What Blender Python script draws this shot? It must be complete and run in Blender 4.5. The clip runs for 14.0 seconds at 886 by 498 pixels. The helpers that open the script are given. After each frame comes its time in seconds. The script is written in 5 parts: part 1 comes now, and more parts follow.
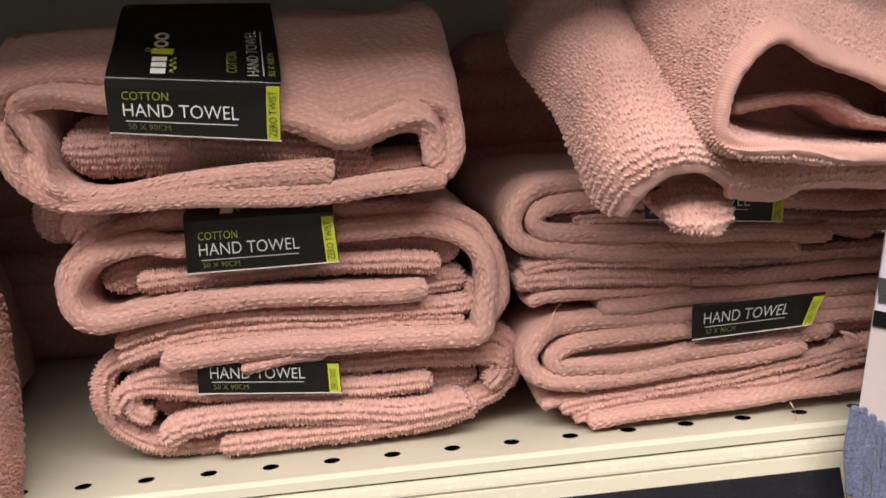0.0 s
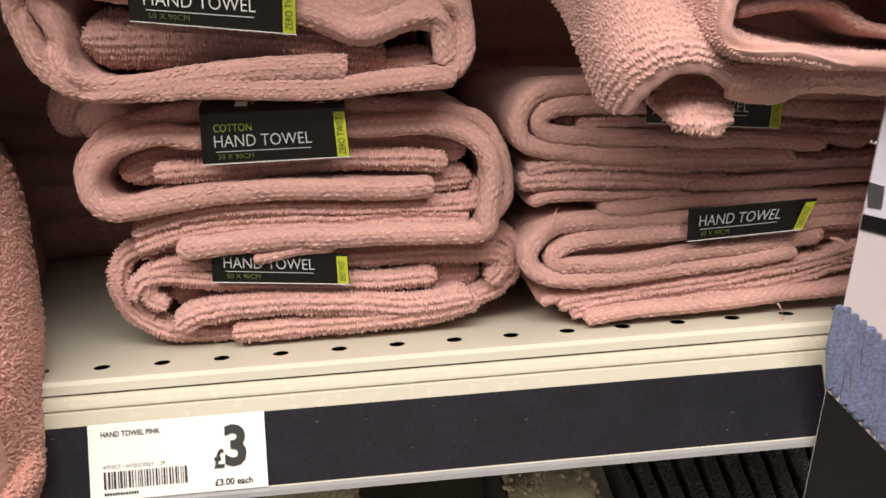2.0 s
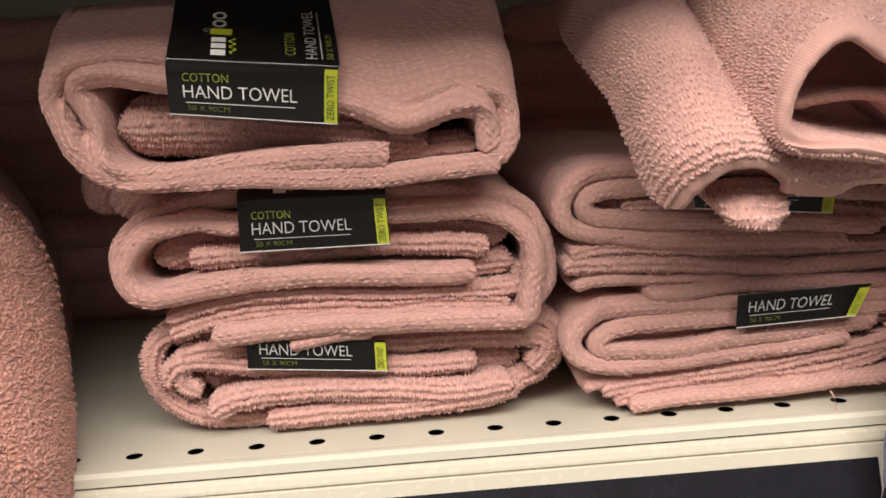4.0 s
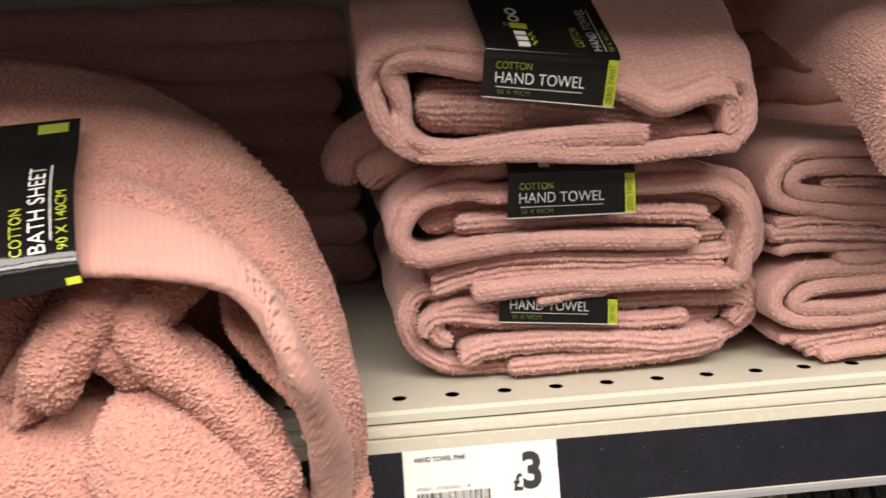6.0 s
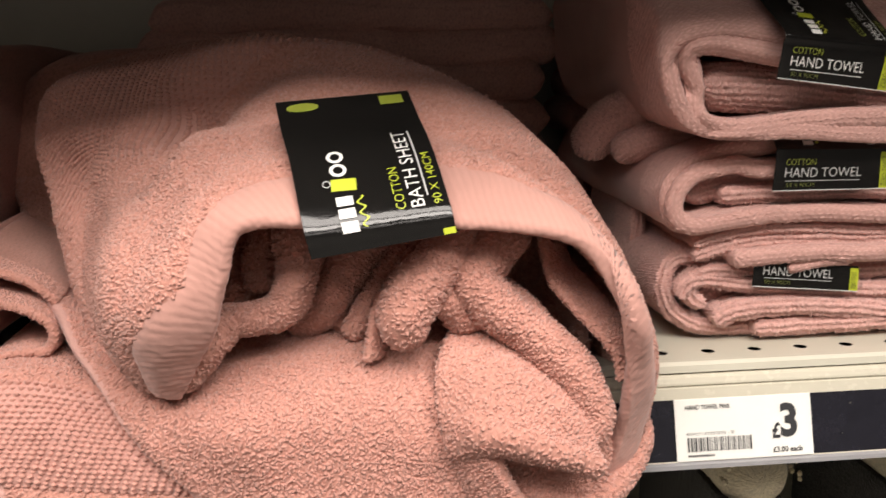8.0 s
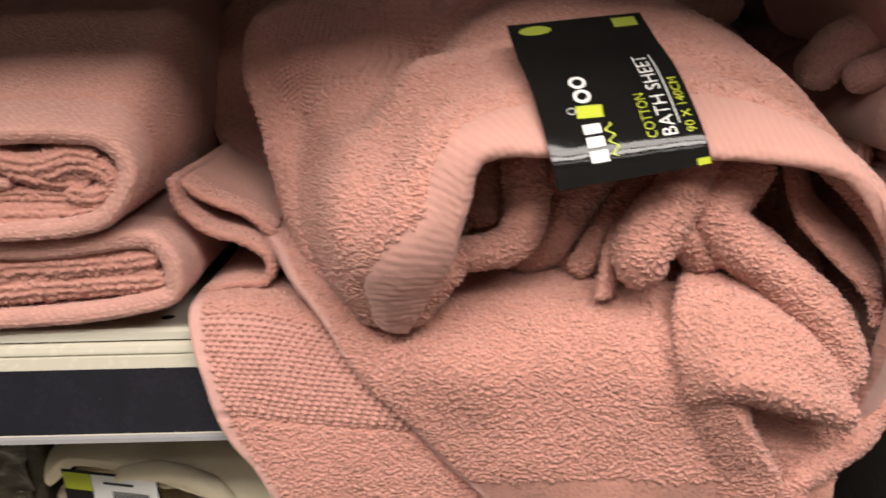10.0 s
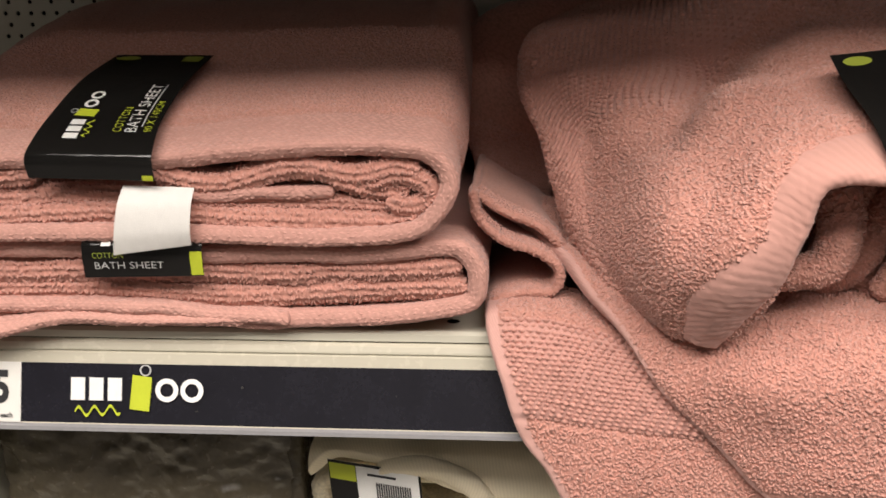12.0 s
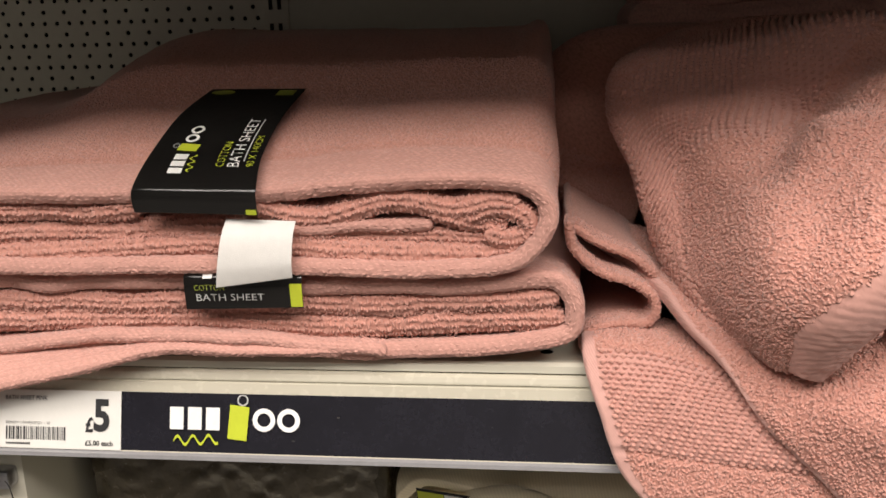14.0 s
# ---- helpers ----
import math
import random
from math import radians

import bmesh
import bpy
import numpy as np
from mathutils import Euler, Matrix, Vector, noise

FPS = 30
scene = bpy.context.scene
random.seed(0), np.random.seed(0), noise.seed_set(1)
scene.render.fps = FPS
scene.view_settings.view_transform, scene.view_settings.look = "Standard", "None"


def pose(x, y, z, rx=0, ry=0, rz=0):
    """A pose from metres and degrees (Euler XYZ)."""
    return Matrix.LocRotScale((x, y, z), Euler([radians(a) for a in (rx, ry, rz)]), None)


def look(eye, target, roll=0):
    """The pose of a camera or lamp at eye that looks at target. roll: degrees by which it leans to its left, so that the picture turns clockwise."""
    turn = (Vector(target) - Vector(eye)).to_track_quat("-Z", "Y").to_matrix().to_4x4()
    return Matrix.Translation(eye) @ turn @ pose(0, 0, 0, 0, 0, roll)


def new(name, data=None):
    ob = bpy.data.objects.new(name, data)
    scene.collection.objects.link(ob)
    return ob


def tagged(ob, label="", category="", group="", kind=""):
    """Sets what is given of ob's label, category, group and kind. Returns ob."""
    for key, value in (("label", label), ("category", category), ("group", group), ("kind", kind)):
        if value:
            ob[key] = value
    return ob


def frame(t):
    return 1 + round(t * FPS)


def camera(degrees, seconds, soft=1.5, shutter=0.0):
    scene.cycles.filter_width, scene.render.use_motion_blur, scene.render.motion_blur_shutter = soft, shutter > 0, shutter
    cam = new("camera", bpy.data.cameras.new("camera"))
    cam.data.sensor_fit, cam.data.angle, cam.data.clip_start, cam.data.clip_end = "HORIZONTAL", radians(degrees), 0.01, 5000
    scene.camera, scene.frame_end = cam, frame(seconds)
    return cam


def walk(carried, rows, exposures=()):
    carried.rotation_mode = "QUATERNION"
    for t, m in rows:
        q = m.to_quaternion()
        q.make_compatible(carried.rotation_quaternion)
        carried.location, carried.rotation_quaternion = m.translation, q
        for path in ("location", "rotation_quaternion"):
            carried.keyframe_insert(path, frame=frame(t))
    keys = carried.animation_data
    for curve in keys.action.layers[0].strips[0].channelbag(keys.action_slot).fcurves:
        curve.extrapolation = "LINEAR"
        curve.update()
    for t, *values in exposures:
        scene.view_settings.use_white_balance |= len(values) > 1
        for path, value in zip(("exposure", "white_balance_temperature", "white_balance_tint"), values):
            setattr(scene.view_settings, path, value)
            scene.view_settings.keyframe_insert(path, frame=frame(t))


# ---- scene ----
cam = camera(51.6, 14.0, soft=1.6, shutter=0.35)
PATH = [
    (0, (-0.036, -0.036, 1.183), (0.123, 1.937, 0.893), -4.3),
    (0.5, (-0.042, -0.033, 1.185), (0.117, 1.93, 0.837), -3.5),
    (1, (-0.042, -0.041, 1.172), (0.111, 1.916, 0.79), -2.7),
    (1.5, (-0.047, -0.054, 1.168), (0.111, 1.894, 0.743), -2.3),
    (2, (-0.046, -0.056, 1.169), (0.116, 1.888, 0.728), -3.0),
    (2.5, (-0.046, -0.043, 1.179), (0.12, 1.901, 0.741), -3.6),
    (2.7, (-0.046, -0.043, 1.183), (0.115, 1.908, 0.774), -3.9),
    (4.8, (-0.088, -0.031, 1.203), (0.02, 1.929, 0.819), -2.6),
    (5, (-0.105, -0.038, 1.202), (0.001, 1.922, 0.818), -2.6),
    (5.5, (-0.164, -0.059, 1.206), (-0.001, 1.89, 0.787), -2.4),
    (6, (-0.234, -0.089, 1.21), (-0.001, 1.852, 0.79), -2.0),
    (6.5, (-0.282, -0.102, 1.212), (-0.029, 1.838, 0.799), -1.7),
    (7, (-0.331, -0.114, 1.214), (-0.06, 1.825, 0.806), -1.2),
    (7.5, (-0.379, -0.129, 1.206), (-0.132, 1.816, 0.816), -0.9),
    (7.7, (-0.394, -0.132, 1.207), (-0.163, 1.814, 0.806), -0.9),
    (9.8, (-0.452, -0.096, 1.191), (-0.481, 1.828, 0.648), -1.5),
    (10, (-0.478, -0.104, 1.196), (-0.514, 1.821, 0.656), -1.8),
    (10.5, (-0.548, -0.113, 1.204), (-0.597, 1.814, 0.673), -1.5),
    (11, (-0.592, -0.114, 1.211), (-0.672, 1.815, 0.691), -1.3),
    (11.5, (-0.617, -0.121, 1.213), (-0.73, 1.802, 0.674), -1.1),
    (12, (-0.627, -0.132, 1.216), (-0.779, 1.786, 0.671), -0.8),
    (12.5, (-0.641, -0.138, 1.226), (-0.833, 1.783, 0.705), -0.8),
    (13, (-0.653, -0.138, 1.227), (-0.873, 1.784, 0.719), -1.0),
    (13.5, (-0.662, -0.137, 1.228), (-0.891, 1.785, 0.726), -1.4),
    (14, (-0.665, -0.136, 1.227), (-0.896, 1.784, 0.718), -1.6),
]
walk(cam, [(t, look(eye, target, roll)) for t, eye, target, roll in PATH],
     exposures=[(0, 0.0), (5.0, 0.0), (7.5, -0.03), (10.0, -0.22), (14.0, -0.20)])

# ---- world, lamps and exposure ----
scene.view_settings.exposure = 0.0
world = bpy.data.worlds.new("shop_world")
scene.world = world
world.use_nodes = True
world.node_tree.nodes["Background"].inputs[0].default_value = (0.9, 0.92, 1.0, 1)
world.node_tree.nodes["Background"].inputs[1].default_value = 0.0015

SHELF = 1.0          # height of the shelf that carries the towels
BACK = 0.90          # the perforated back panel
TUBES = [(-0.66, 0.60, 86.0), (-1.42, 0.60, 124.0), (-2.40, 0.30, 20.0)]   # y, width, watts of each row of ceiling tubes
WARM = (1.0, 0.918, 0.85)


def lamp_row(y, width, watts):
    data = bpy.data.lights.new("ceiling_tube", "AREA")
    data.shape, data.size, data.size_y, data.energy, data.color = "RECTANGLE", 3.6, width, watts, WARM
    ob = new("ceiling_tube_lamp", data)
    ob.matrix_world = pose(-0.35, y, 2.86)
    return ob


for row in TUBES:
    lamp_row(*row)


# ---- materials ----
def nodes_of(name):
    m = bpy.data.materials.new(name)
    m.use_nodes = True
    return m, m.node_tree.nodes, m.node_tree.links, m.node_tree.nodes["Principled BSDF"]


def ramp(nd, stops):
    r = nd.new("ShaderNodeValToRGB")
    el = r.color_ramp.elements
    el[0].position, el[0].color = stops[0][0], (*stops[0][1], 1)
    el[1].position, el[1].color = stops[-1][0], (*stops[-1][1], 1)
    for p, c in stops[1:-1]:
        e = el.new(p)
        e.color = (*c, 1)
    return r


def calc(nd, ln, op, a, b=0.0):
    n = nd.new("ShaderNodeMath")
    n.operation = op
    for k, v in enumerate((a, b)):
        if isinstance(v, (int, float)):
            n.inputs[k].default_value = v
        else:
            ln.new(v, n.inputs[k])
    return n.outputs[0]


def shade(c, k):
    return tuple(min(1.0, v * k) for v in c)


def cloth_mat(name, col, loop=2.2, relief=1.0, weave="terry", chance=0.85, stray=1.3, tall=0.72, contrast=1.0):
    """Cotton cloth: loops (terry), fine flat pile (smooth), ribs or a honeycomb band, all sized in millimetres of cloth."""
    m, nd, ln, bsdf = nodes_of(name)
    tc = nd.new("ShaderNodeTexCoord")
    sep = nd.new("ShaderNodeSeparateXYZ")
    ln.new(tc.outputs["UV"], sep.inputs[0])
    warp = nd.new("ShaderNodeTexNoise")
    warp.inputs["Scale"].default_value = 160
    ln.new(tc.outputs["Object"], warp.inputs["Vector"])
    if weave in ("terry", "smooth"):
        sc = nd.new("ShaderNodeVectorMath")
        sc.operation = "MULTIPLY"
        k = 1000.0 / loop
        sc.inputs[1].default_value = (k, k * tall, k)
        ln.new(tc.outputs["UV"], sc.inputs[0])
        ad = nd.new("ShaderNodeVectorMath")
        ad.operation = "MULTIPLY_ADD"
        ln.new(warp.outputs["Color"], ad.inputs[0])
        ad.inputs[1].default_value = (stray, stray, 0)
        ln.new(sc.outputs[0], ad.inputs[2])
        vo = nd.new("ShaderNodeTexVoronoi")
        vo.voronoi_dimensions, vo.feature = "2D", "SMOOTH_F1"
        vo.inputs["Scale"].default_value = 1.0
        vo.inputs["Smoothness"].default_value = 0.2
        vo.inputs["Randomness"].default_value = chance
        ln.new(ad.outputs[0], vo.inputs["Vector"])
        high = calc(nd, ln, "SUBTRACT", 1.0, vo.outputs["Distance"])
        tuft = nd.new("ShaderNodeTexNoise")
        tuft.inputs["Scale"].default_value, tuft.inputs["Detail"].default_value = 950.0 / loop, 2
        ln.new(tc.outputs["Object"], tuft.inputs["Vector"])
        high = calc(nd, ln, "ADD", high, calc(nd, ln, "MULTIPLY", calc(nd, ln, "SUBTRACT", tuft.outputs["Fac"], 0.5), 1.5 if weave == "terry" else 0.8))
    elif weave == "braid":
        # rows of slanting loops that run along the fold, each row shifted against the next
        across = calc(nd, ln, "ADD", calc(nd, ln, "MULTIPLY", sep.outputs[1], 1000.0 / loop), calc(nd, ln, "MULTIPLY", warp.outputs["Fac"], 0.55))
        ridge = calc(nd, ln, "ABSOLUTE", calc(nd, ln, "SINE", calc(nd, ln, "MULTIPLY", across, math.pi)))
        turn = calc(nd, ln, "MULTIPLY", calc(nd, ln, "SINE", calc(nd, ln, "MULTIPLY", calc(nd, ln, "FLOOR", across), 12.9898)), 9.0)
        along = calc(nd, ln, "ADD", calc(nd, ln, "MULTIPLY", sep.outputs[0], 6283.0 / (loop * 1.65)), calc(nd, ln, "MULTIPLY", calc(nd, ln, "FRACT", across), 3.4))
        along = calc(nd, ln, "ADD", calc(nd, ln, "ADD", along, turn), calc(nd, ln, "MULTIPLY", warp.outputs["Fac"], 9.0))
        beads = calc(nd, ln, "ADD", calc(nd, ln, "MULTIPLY", calc(nd, ln, "SINE", along), 0.36), 0.64)
        high = calc(nd, ln, "ADD", calc(nd, ln, "MULTIPLY", calc(nd, ln, "MULTIPLY", ridge, beads), 0.75), 0.12)
        # away from the folded edge the pile lies flat and the rows fade
        off = calc(nd, ln, "MULTIPLY", calc(nd, ln, "SUBTRACT", calc(nd, ln, "ABSOLUTE", sep.outputs[1]), 0.011), 70.0)
        keep = calc(nd, ln, "SUBTRACT", 1.0, calc(nd, ln, "MINIMUM", calc(nd, ln, "MAXIMUM", off, 0.0), 0.80))
        tuft = nd.new("ShaderNodeTexNoise")
        tuft.inputs["Scale"].default_value, tuft.inputs["Detail"].default_value = 420, 2
        ln.new(tc.outputs["Object"], tuft.inputs["Vector"])
        plain = calc(nd, ln, "ADD", calc(nd, ln, "MULTIPLY", calc(nd, ln, "SUBTRACT", tuft.outputs["Fac"], 0.5), 0.75), 0.5)
        high = calc(nd, ln, "ADD", calc(nd, ln, "MULTIPLY", high, keep), calc(nd, ln, "MULTIPLY", plain, calc(nd, ln, "SUBTRACT", 1.0, keep)))
    elif weave == "rib":
        w = calc(nd, ln, "ADD", calc(nd, ln, "MULTIPLY", sep.outputs[0], 6283.0 / loop), calc(nd, ln, "MULTIPLY", sep.outputs[1], 2400.0 / loop))
        w = calc(nd, ln, "ADD", w, calc(nd, ln, "MULTIPLY", warp.outputs["Fac"], 2.5))
        high = calc(nd, ln, "ADD", calc(nd, ln, "MULTIPLY", calc(nd, ln, "SINE", w), 0.35), 0.55)
    else:
        # staggered cells: two slanting waves added
        x = calc(nd, ln, "MULTIPLY", sep.outputs[0], 6283.0 / (1.3 * loop))
        y = calc(nd, ln, "MULTIPLY", sep.outputs[1], 6283.0 / (1.15 * loop))
        p = calc(nd, ln, "ADD", calc(nd, ln, "SINE", calc(nd, ln, "ADD", x, y)), calc(nd, ln, "SINE", calc(nd, ln, "SUBTRACT", x, y)))
        p = calc(nd, ln, "MULTIPLY", p, 0.5)
        high = calc(nd, ln, "ADD", calc(nd, ln, "MULTIPLY", p, 0.40), 0.62)
    fuzz = nd.new("ShaderNodeTexNoise")
    fuzz.inputs["Scale"].default_value, fuzz.inputs["Detail"].default_value = 900, 3
    ln.new(tc.outputs["Object"], fuzz.inputs["Vector"])
    total = calc(nd, ln, "ADD", high, calc(nd, ln, "MULTIPLY", fuzz.outputs["Fac"], 0.55))
    bump = nd.new("ShaderNodeBump")
    bump.inputs["Strength"].default_value = min(1.0, 0.85 * relief)
    bump.inputs["Distance"].default_value = 0.0015 * relief * (loop / 2.2)
    ln.new(total, bump.inputs["Height"])
    ln.new(bump.outputs[0], bsdf.inputs["Normal"])
    # painted shade of the pile: gaps darker, loop tips lighter, scaled by contrast
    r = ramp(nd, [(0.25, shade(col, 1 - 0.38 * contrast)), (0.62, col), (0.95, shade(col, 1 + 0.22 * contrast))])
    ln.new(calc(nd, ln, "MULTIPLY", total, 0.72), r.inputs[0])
    big = nd.new("ShaderNodeTexNoise")
    big.inputs["Scale"].default_value, big.inputs["Detail"].default_value = 26, 4
    ln.new(tc.outputs["Object"], big.inputs["Vector"])
    info = nd.new("ShaderNodeObjectInfo")
    br = calc(nd, ln, "ADD", calc(nd, ln, "MULTIPLY", big.outputs["Fac"], 0.26), calc(nd, ln, "MULTIPLY", info.outputs["Random"], 0.07))
    br = calc(nd, ln, "ADD", br, 0.84)
    hs = nd.new("ShaderNodeHueSaturation")
    ln.new(r.outputs[0], hs.inputs["Color"])
    ln.new(br, hs.inputs["Value"])
    ln.new(hs.outputs[0], bsdf.inputs["Base Color"])
    bsdf.inputs["Roughness"].default_value = 0.95
    bsdf.inputs["Specular IOR Level"].default_value = 0.12
    bsdf.inputs["Sheen Weight"].default_value = 0.22
    bsdf.inputs["Sheen Roughness"].default_value = 0.5
    return m


def pile_mat(name, col):
    """Cotton loops that stand off the cloth: each loop a little lighter or darker, with fine fibres."""
    m, nd, ln, bsdf = nodes_of(name)
    tc, geo = nd.new("ShaderNodeTexCoord"), nd.new("ShaderNodeNewGeometry")
    fibre, patch = nd.new("ShaderNodeTexNoise"), nd.new("ShaderNodeTexNoise")
    for n, size, detail in ((fibre, 1500, 2), (patch, 24, 4)):
        n.inputs["Scale"].default_value, n.inputs["Detail"].default_value = size, detail
        ln.new(tc.outputs["Object"], n.inputs["Vector"])
    value = calc(nd, ln, "ADD", calc(nd, ln, "MULTIPLY", geo.outputs["Random Per Island"], 0.14), calc(nd, ln, "MULTIPLY", patch.outputs["Fac"], 0.24))
    value = calc(nd, ln, "ADD", calc(nd, ln, "ADD", value, calc(nd, ln, "MULTIPLY", fibre.outputs["Fac"], 0.30)), 0.68)
    hs = nd.new("ShaderNodeHueSaturation")
    hs.inputs["Color"].default_value = (*col, 1)
    ln.new(value, hs.inputs["Value"])
    ln.new(hs.outputs[0], bsdf.inputs["Base Color"])
    bump = nd.new("ShaderNodeBump")
    bump.inputs["Strength"].default_value, bump.inputs["Distance"].default_value = 0.6, 0.0004
    ln.new(fibre.outputs["Fac"], bump.inputs["Height"])
    ln.new(bump.outputs[0], bsdf.inputs["Normal"])
    bsdf.inputs["Roughness"].default_value = 0.95
    bsdf.inputs["Specular IOR Level"].default_value = 0.1
    bsdf.inputs["Sheen Weight"].default_value = 0.3
    bsdf.inputs["Sheen Roughness"].default_value = 0.5
    return m


def plain_mat(name, col, rough=0.5, metal=0.0, grain=0.06, scale=60.0, relief=0.0, coat=0.0, wave=0.0):
    """A painted, printed or moulded surface with slight unevenness of colour and gloss."""
    m, nd, ln, bsdf = nodes_of(name)
    tc = nd.new("ShaderNodeTexCoord")
    n1, n2 = nd.new("ShaderNodeTexNoise"), nd.new("ShaderNodeTexNoise")
    for n, s in ((n1, scale), (n2, scale * 9)):
        n.inputs["Scale"].default_value, n.inputs["Detail"].default_value = s, 5
        ln.new(tc.outputs["Object"], n.inputs["Vector"])
    mix = calc(nd, ln, "ADD", calc(nd, ln, "MULTIPLY", n1.outputs["Fac"], 0.6), calc(nd, ln, "MULTIPLY", n2.outputs["Fac"], 0.4))
    r = ramp(nd, [(0.3, shade(col, 1 - grain)), (0.7, shade(col, 1 + grain))])
    ln.new(mix, r.inputs[0])
    ln.new(r.outputs[0], bsdf.inputs["Base Color"])
    ln.new(calc(nd, ln, "ADD", calc(nd, ln, "MULTIPLY", n2.outputs["Fac"], 0.16), max(0.0, rough - 0.08)), bsdf.inputs["Roughness"])
    bsdf.inputs["Metallic"].default_value = metal
    bsdf.inputs["Coat Weight"].default_value = coat
    bsdf.inputs["Coat Roughness"].default_value = 0.12
    if wave:
        b = nd.new("ShaderNodeBump")
        b.inputs["Strength"].default_value, b.inputs["Distance"].default_value = 1.0, wave
        ln.new(n1.outputs["Fac"], b.inputs["Height"])
        ln.new(b.outputs[0], bsdf.inputs["Normal"])
    if relief:
        b = nd.new("ShaderNodeBump")
        b.inputs["Strength"].default_value, b.inputs["Distance"].default_value = 0.5, relief
        ln.new(n2.outputs["Fac"], b.inputs["Height"])
        ln.new(b.outputs[0], bsdf.inputs["Normal"])
    return m


PINK = (0.498, 0.246, 0.193)
PINK_PALE = (0.575, 0.33, 0.286)
PINK_HAND = (0.565, 0.330, 0.288)
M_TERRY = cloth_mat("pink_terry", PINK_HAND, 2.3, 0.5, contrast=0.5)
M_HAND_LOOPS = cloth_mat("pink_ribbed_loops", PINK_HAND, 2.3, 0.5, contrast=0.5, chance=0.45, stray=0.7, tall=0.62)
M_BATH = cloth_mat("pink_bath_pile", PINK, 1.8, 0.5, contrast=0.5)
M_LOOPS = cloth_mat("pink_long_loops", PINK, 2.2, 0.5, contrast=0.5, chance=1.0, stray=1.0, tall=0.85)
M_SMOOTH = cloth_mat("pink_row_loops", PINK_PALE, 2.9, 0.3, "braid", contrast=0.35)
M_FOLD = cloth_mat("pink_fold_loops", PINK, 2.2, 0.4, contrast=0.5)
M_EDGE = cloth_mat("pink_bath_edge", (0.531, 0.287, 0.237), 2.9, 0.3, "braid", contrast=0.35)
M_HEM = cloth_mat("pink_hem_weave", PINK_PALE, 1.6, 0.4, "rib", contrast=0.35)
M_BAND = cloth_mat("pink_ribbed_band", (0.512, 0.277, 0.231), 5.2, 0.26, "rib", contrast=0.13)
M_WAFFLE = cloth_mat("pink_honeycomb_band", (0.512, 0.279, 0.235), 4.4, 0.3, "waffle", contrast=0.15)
M_PILE = pile_mat("pink_bath_loops", (0.526, 0.273, 0.221))
M_PILE_EDGE = pile_mat("pink_edge_nap", (0.555, 0.303, 0.252))
M_PILE_HAND = pile_mat("pink_hand_loops", (0.615, 0.372, 0.330))
M_PILE_PALE = pile_mat("pink_short_nap", (0.61, 0.362, 0.318))
M_CREAM = cloth_mat("cream_terry", (0.76, 0.67, 0.49), 2.6, 0.7, contrast=0.5)
M_CREAM_RIB = cloth_mat("cream_ribbed_band", (0.78, 0.69, 0.51), 2.4, 0.3, "rib", contrast=0.2)
M_GREY = cloth_mat("grey_towelling", (0.045, 0.042, 0.04), 2.6, 1.0)
M_BLUE = cloth_mat("blue_towelling_print", (0.110, 0.125, 0.205), 1.6, 0.5)
M_SLEEVE = plain_mat("black_gloss_card", (0.008, 0.0075, 0.007), 0.10, grain=0.15, scale=38, wave=0.0006)
M_WHITE_INK = plain_mat("white_ink", (0.80, 0.79, 0.76), 0.5)
M_GREY_INK = plain_mat("mid_grey_ink", (0.50, 0.50, 0.49), 0.5)
M_LIME = plain_mat("lime_ink", (0.47, 0.53, 0.035), 0.4)
M_OLIVE = plain_mat("olive_ink", (0.27, 0.31, 0.04), 0.45)
M_DIM = plain_mat("dim_olive_ink", (0.13, 0.145, 0.03), 0.45)
M_PAPER = plain_mat("white_paper", (0.70, 0.685, 0.64), 0.75, grain=0.03)
M_TAG = plain_mat("white_satin_tag", (0.72, 0.70, 0.665), 0.6, grain=0.05, scale=140, relief=0.0004)
M_INK = plain_mat("black_ink", (0.02, 0.02, 0.022), 0.6)
M_METAL = plain_mat("cream_painted_steel", (0.56, 0.532, 0.438), 0.34, grain=0.035, scale=18)
M_RAIL = plain_mat("cream_plastic_rail", (0.54, 0.505, 0.407), 0.26, grain=0.03, scale=14)
M_NAVY = plain_mat("navy_strip", (0.0120, 0.0116, 0.0165), 0.24, grain=0.25, scale=45)
M_CLEAR = plain_mat("clear_rail_edge", (0.27, 0.265, 0.27), 0.12, grain=0.1)
# black that stands for the shade inside holes and slots; also the wire hook
M_DARK = plain_mat("black_shade_and_wire", (0.006, 0.006, 0.006), 0.8)
M_PEG = plain_mat("grey_perforated_steel", (0.54, 0.52, 0.45), 0.5, grain=0.05, scale=12)
M_WALL = plain_mat("shop_wall_paint", (0.20, 0.195, 0.185), 0.8, grain=0.03, scale=3)
M_FLOOR = plain_mat("shop_vinyl_floor", (0.16, 0.15, 0.14), 0.35, grain=0.08, scale=6)
M_FILM = plain_mat("dark_wrapped_box", (0.085, 0.070, 0.046), 0.25, grain=0.35, scale=16, relief=0.003)
M_CARD_LILAC = plain_mat("lilac_print", (0.52, 0.485, 0.57), 0.35, grain=0.02)
M_CARD_PALE = plain_mat("pale_pink_print", (0.50, 0.435, 0.44), 0.35, grain=0.02)
M_CARD_BLACK = plain_mat("black_print", (0.006, 0.006, 0.006), 0.2, grain=0.1)
# darker than the cream shelves, to keep bounced light off the back
M_UNDER = plain_mat("low_bounce_steel", (0.14, 0.135, 0.12), 0.6, grain=0.05, scale=18)
M_STEEL = plain_mat("steel_clasp", (0.45, 0.45, 0.47), 0.3, metal=1.0)


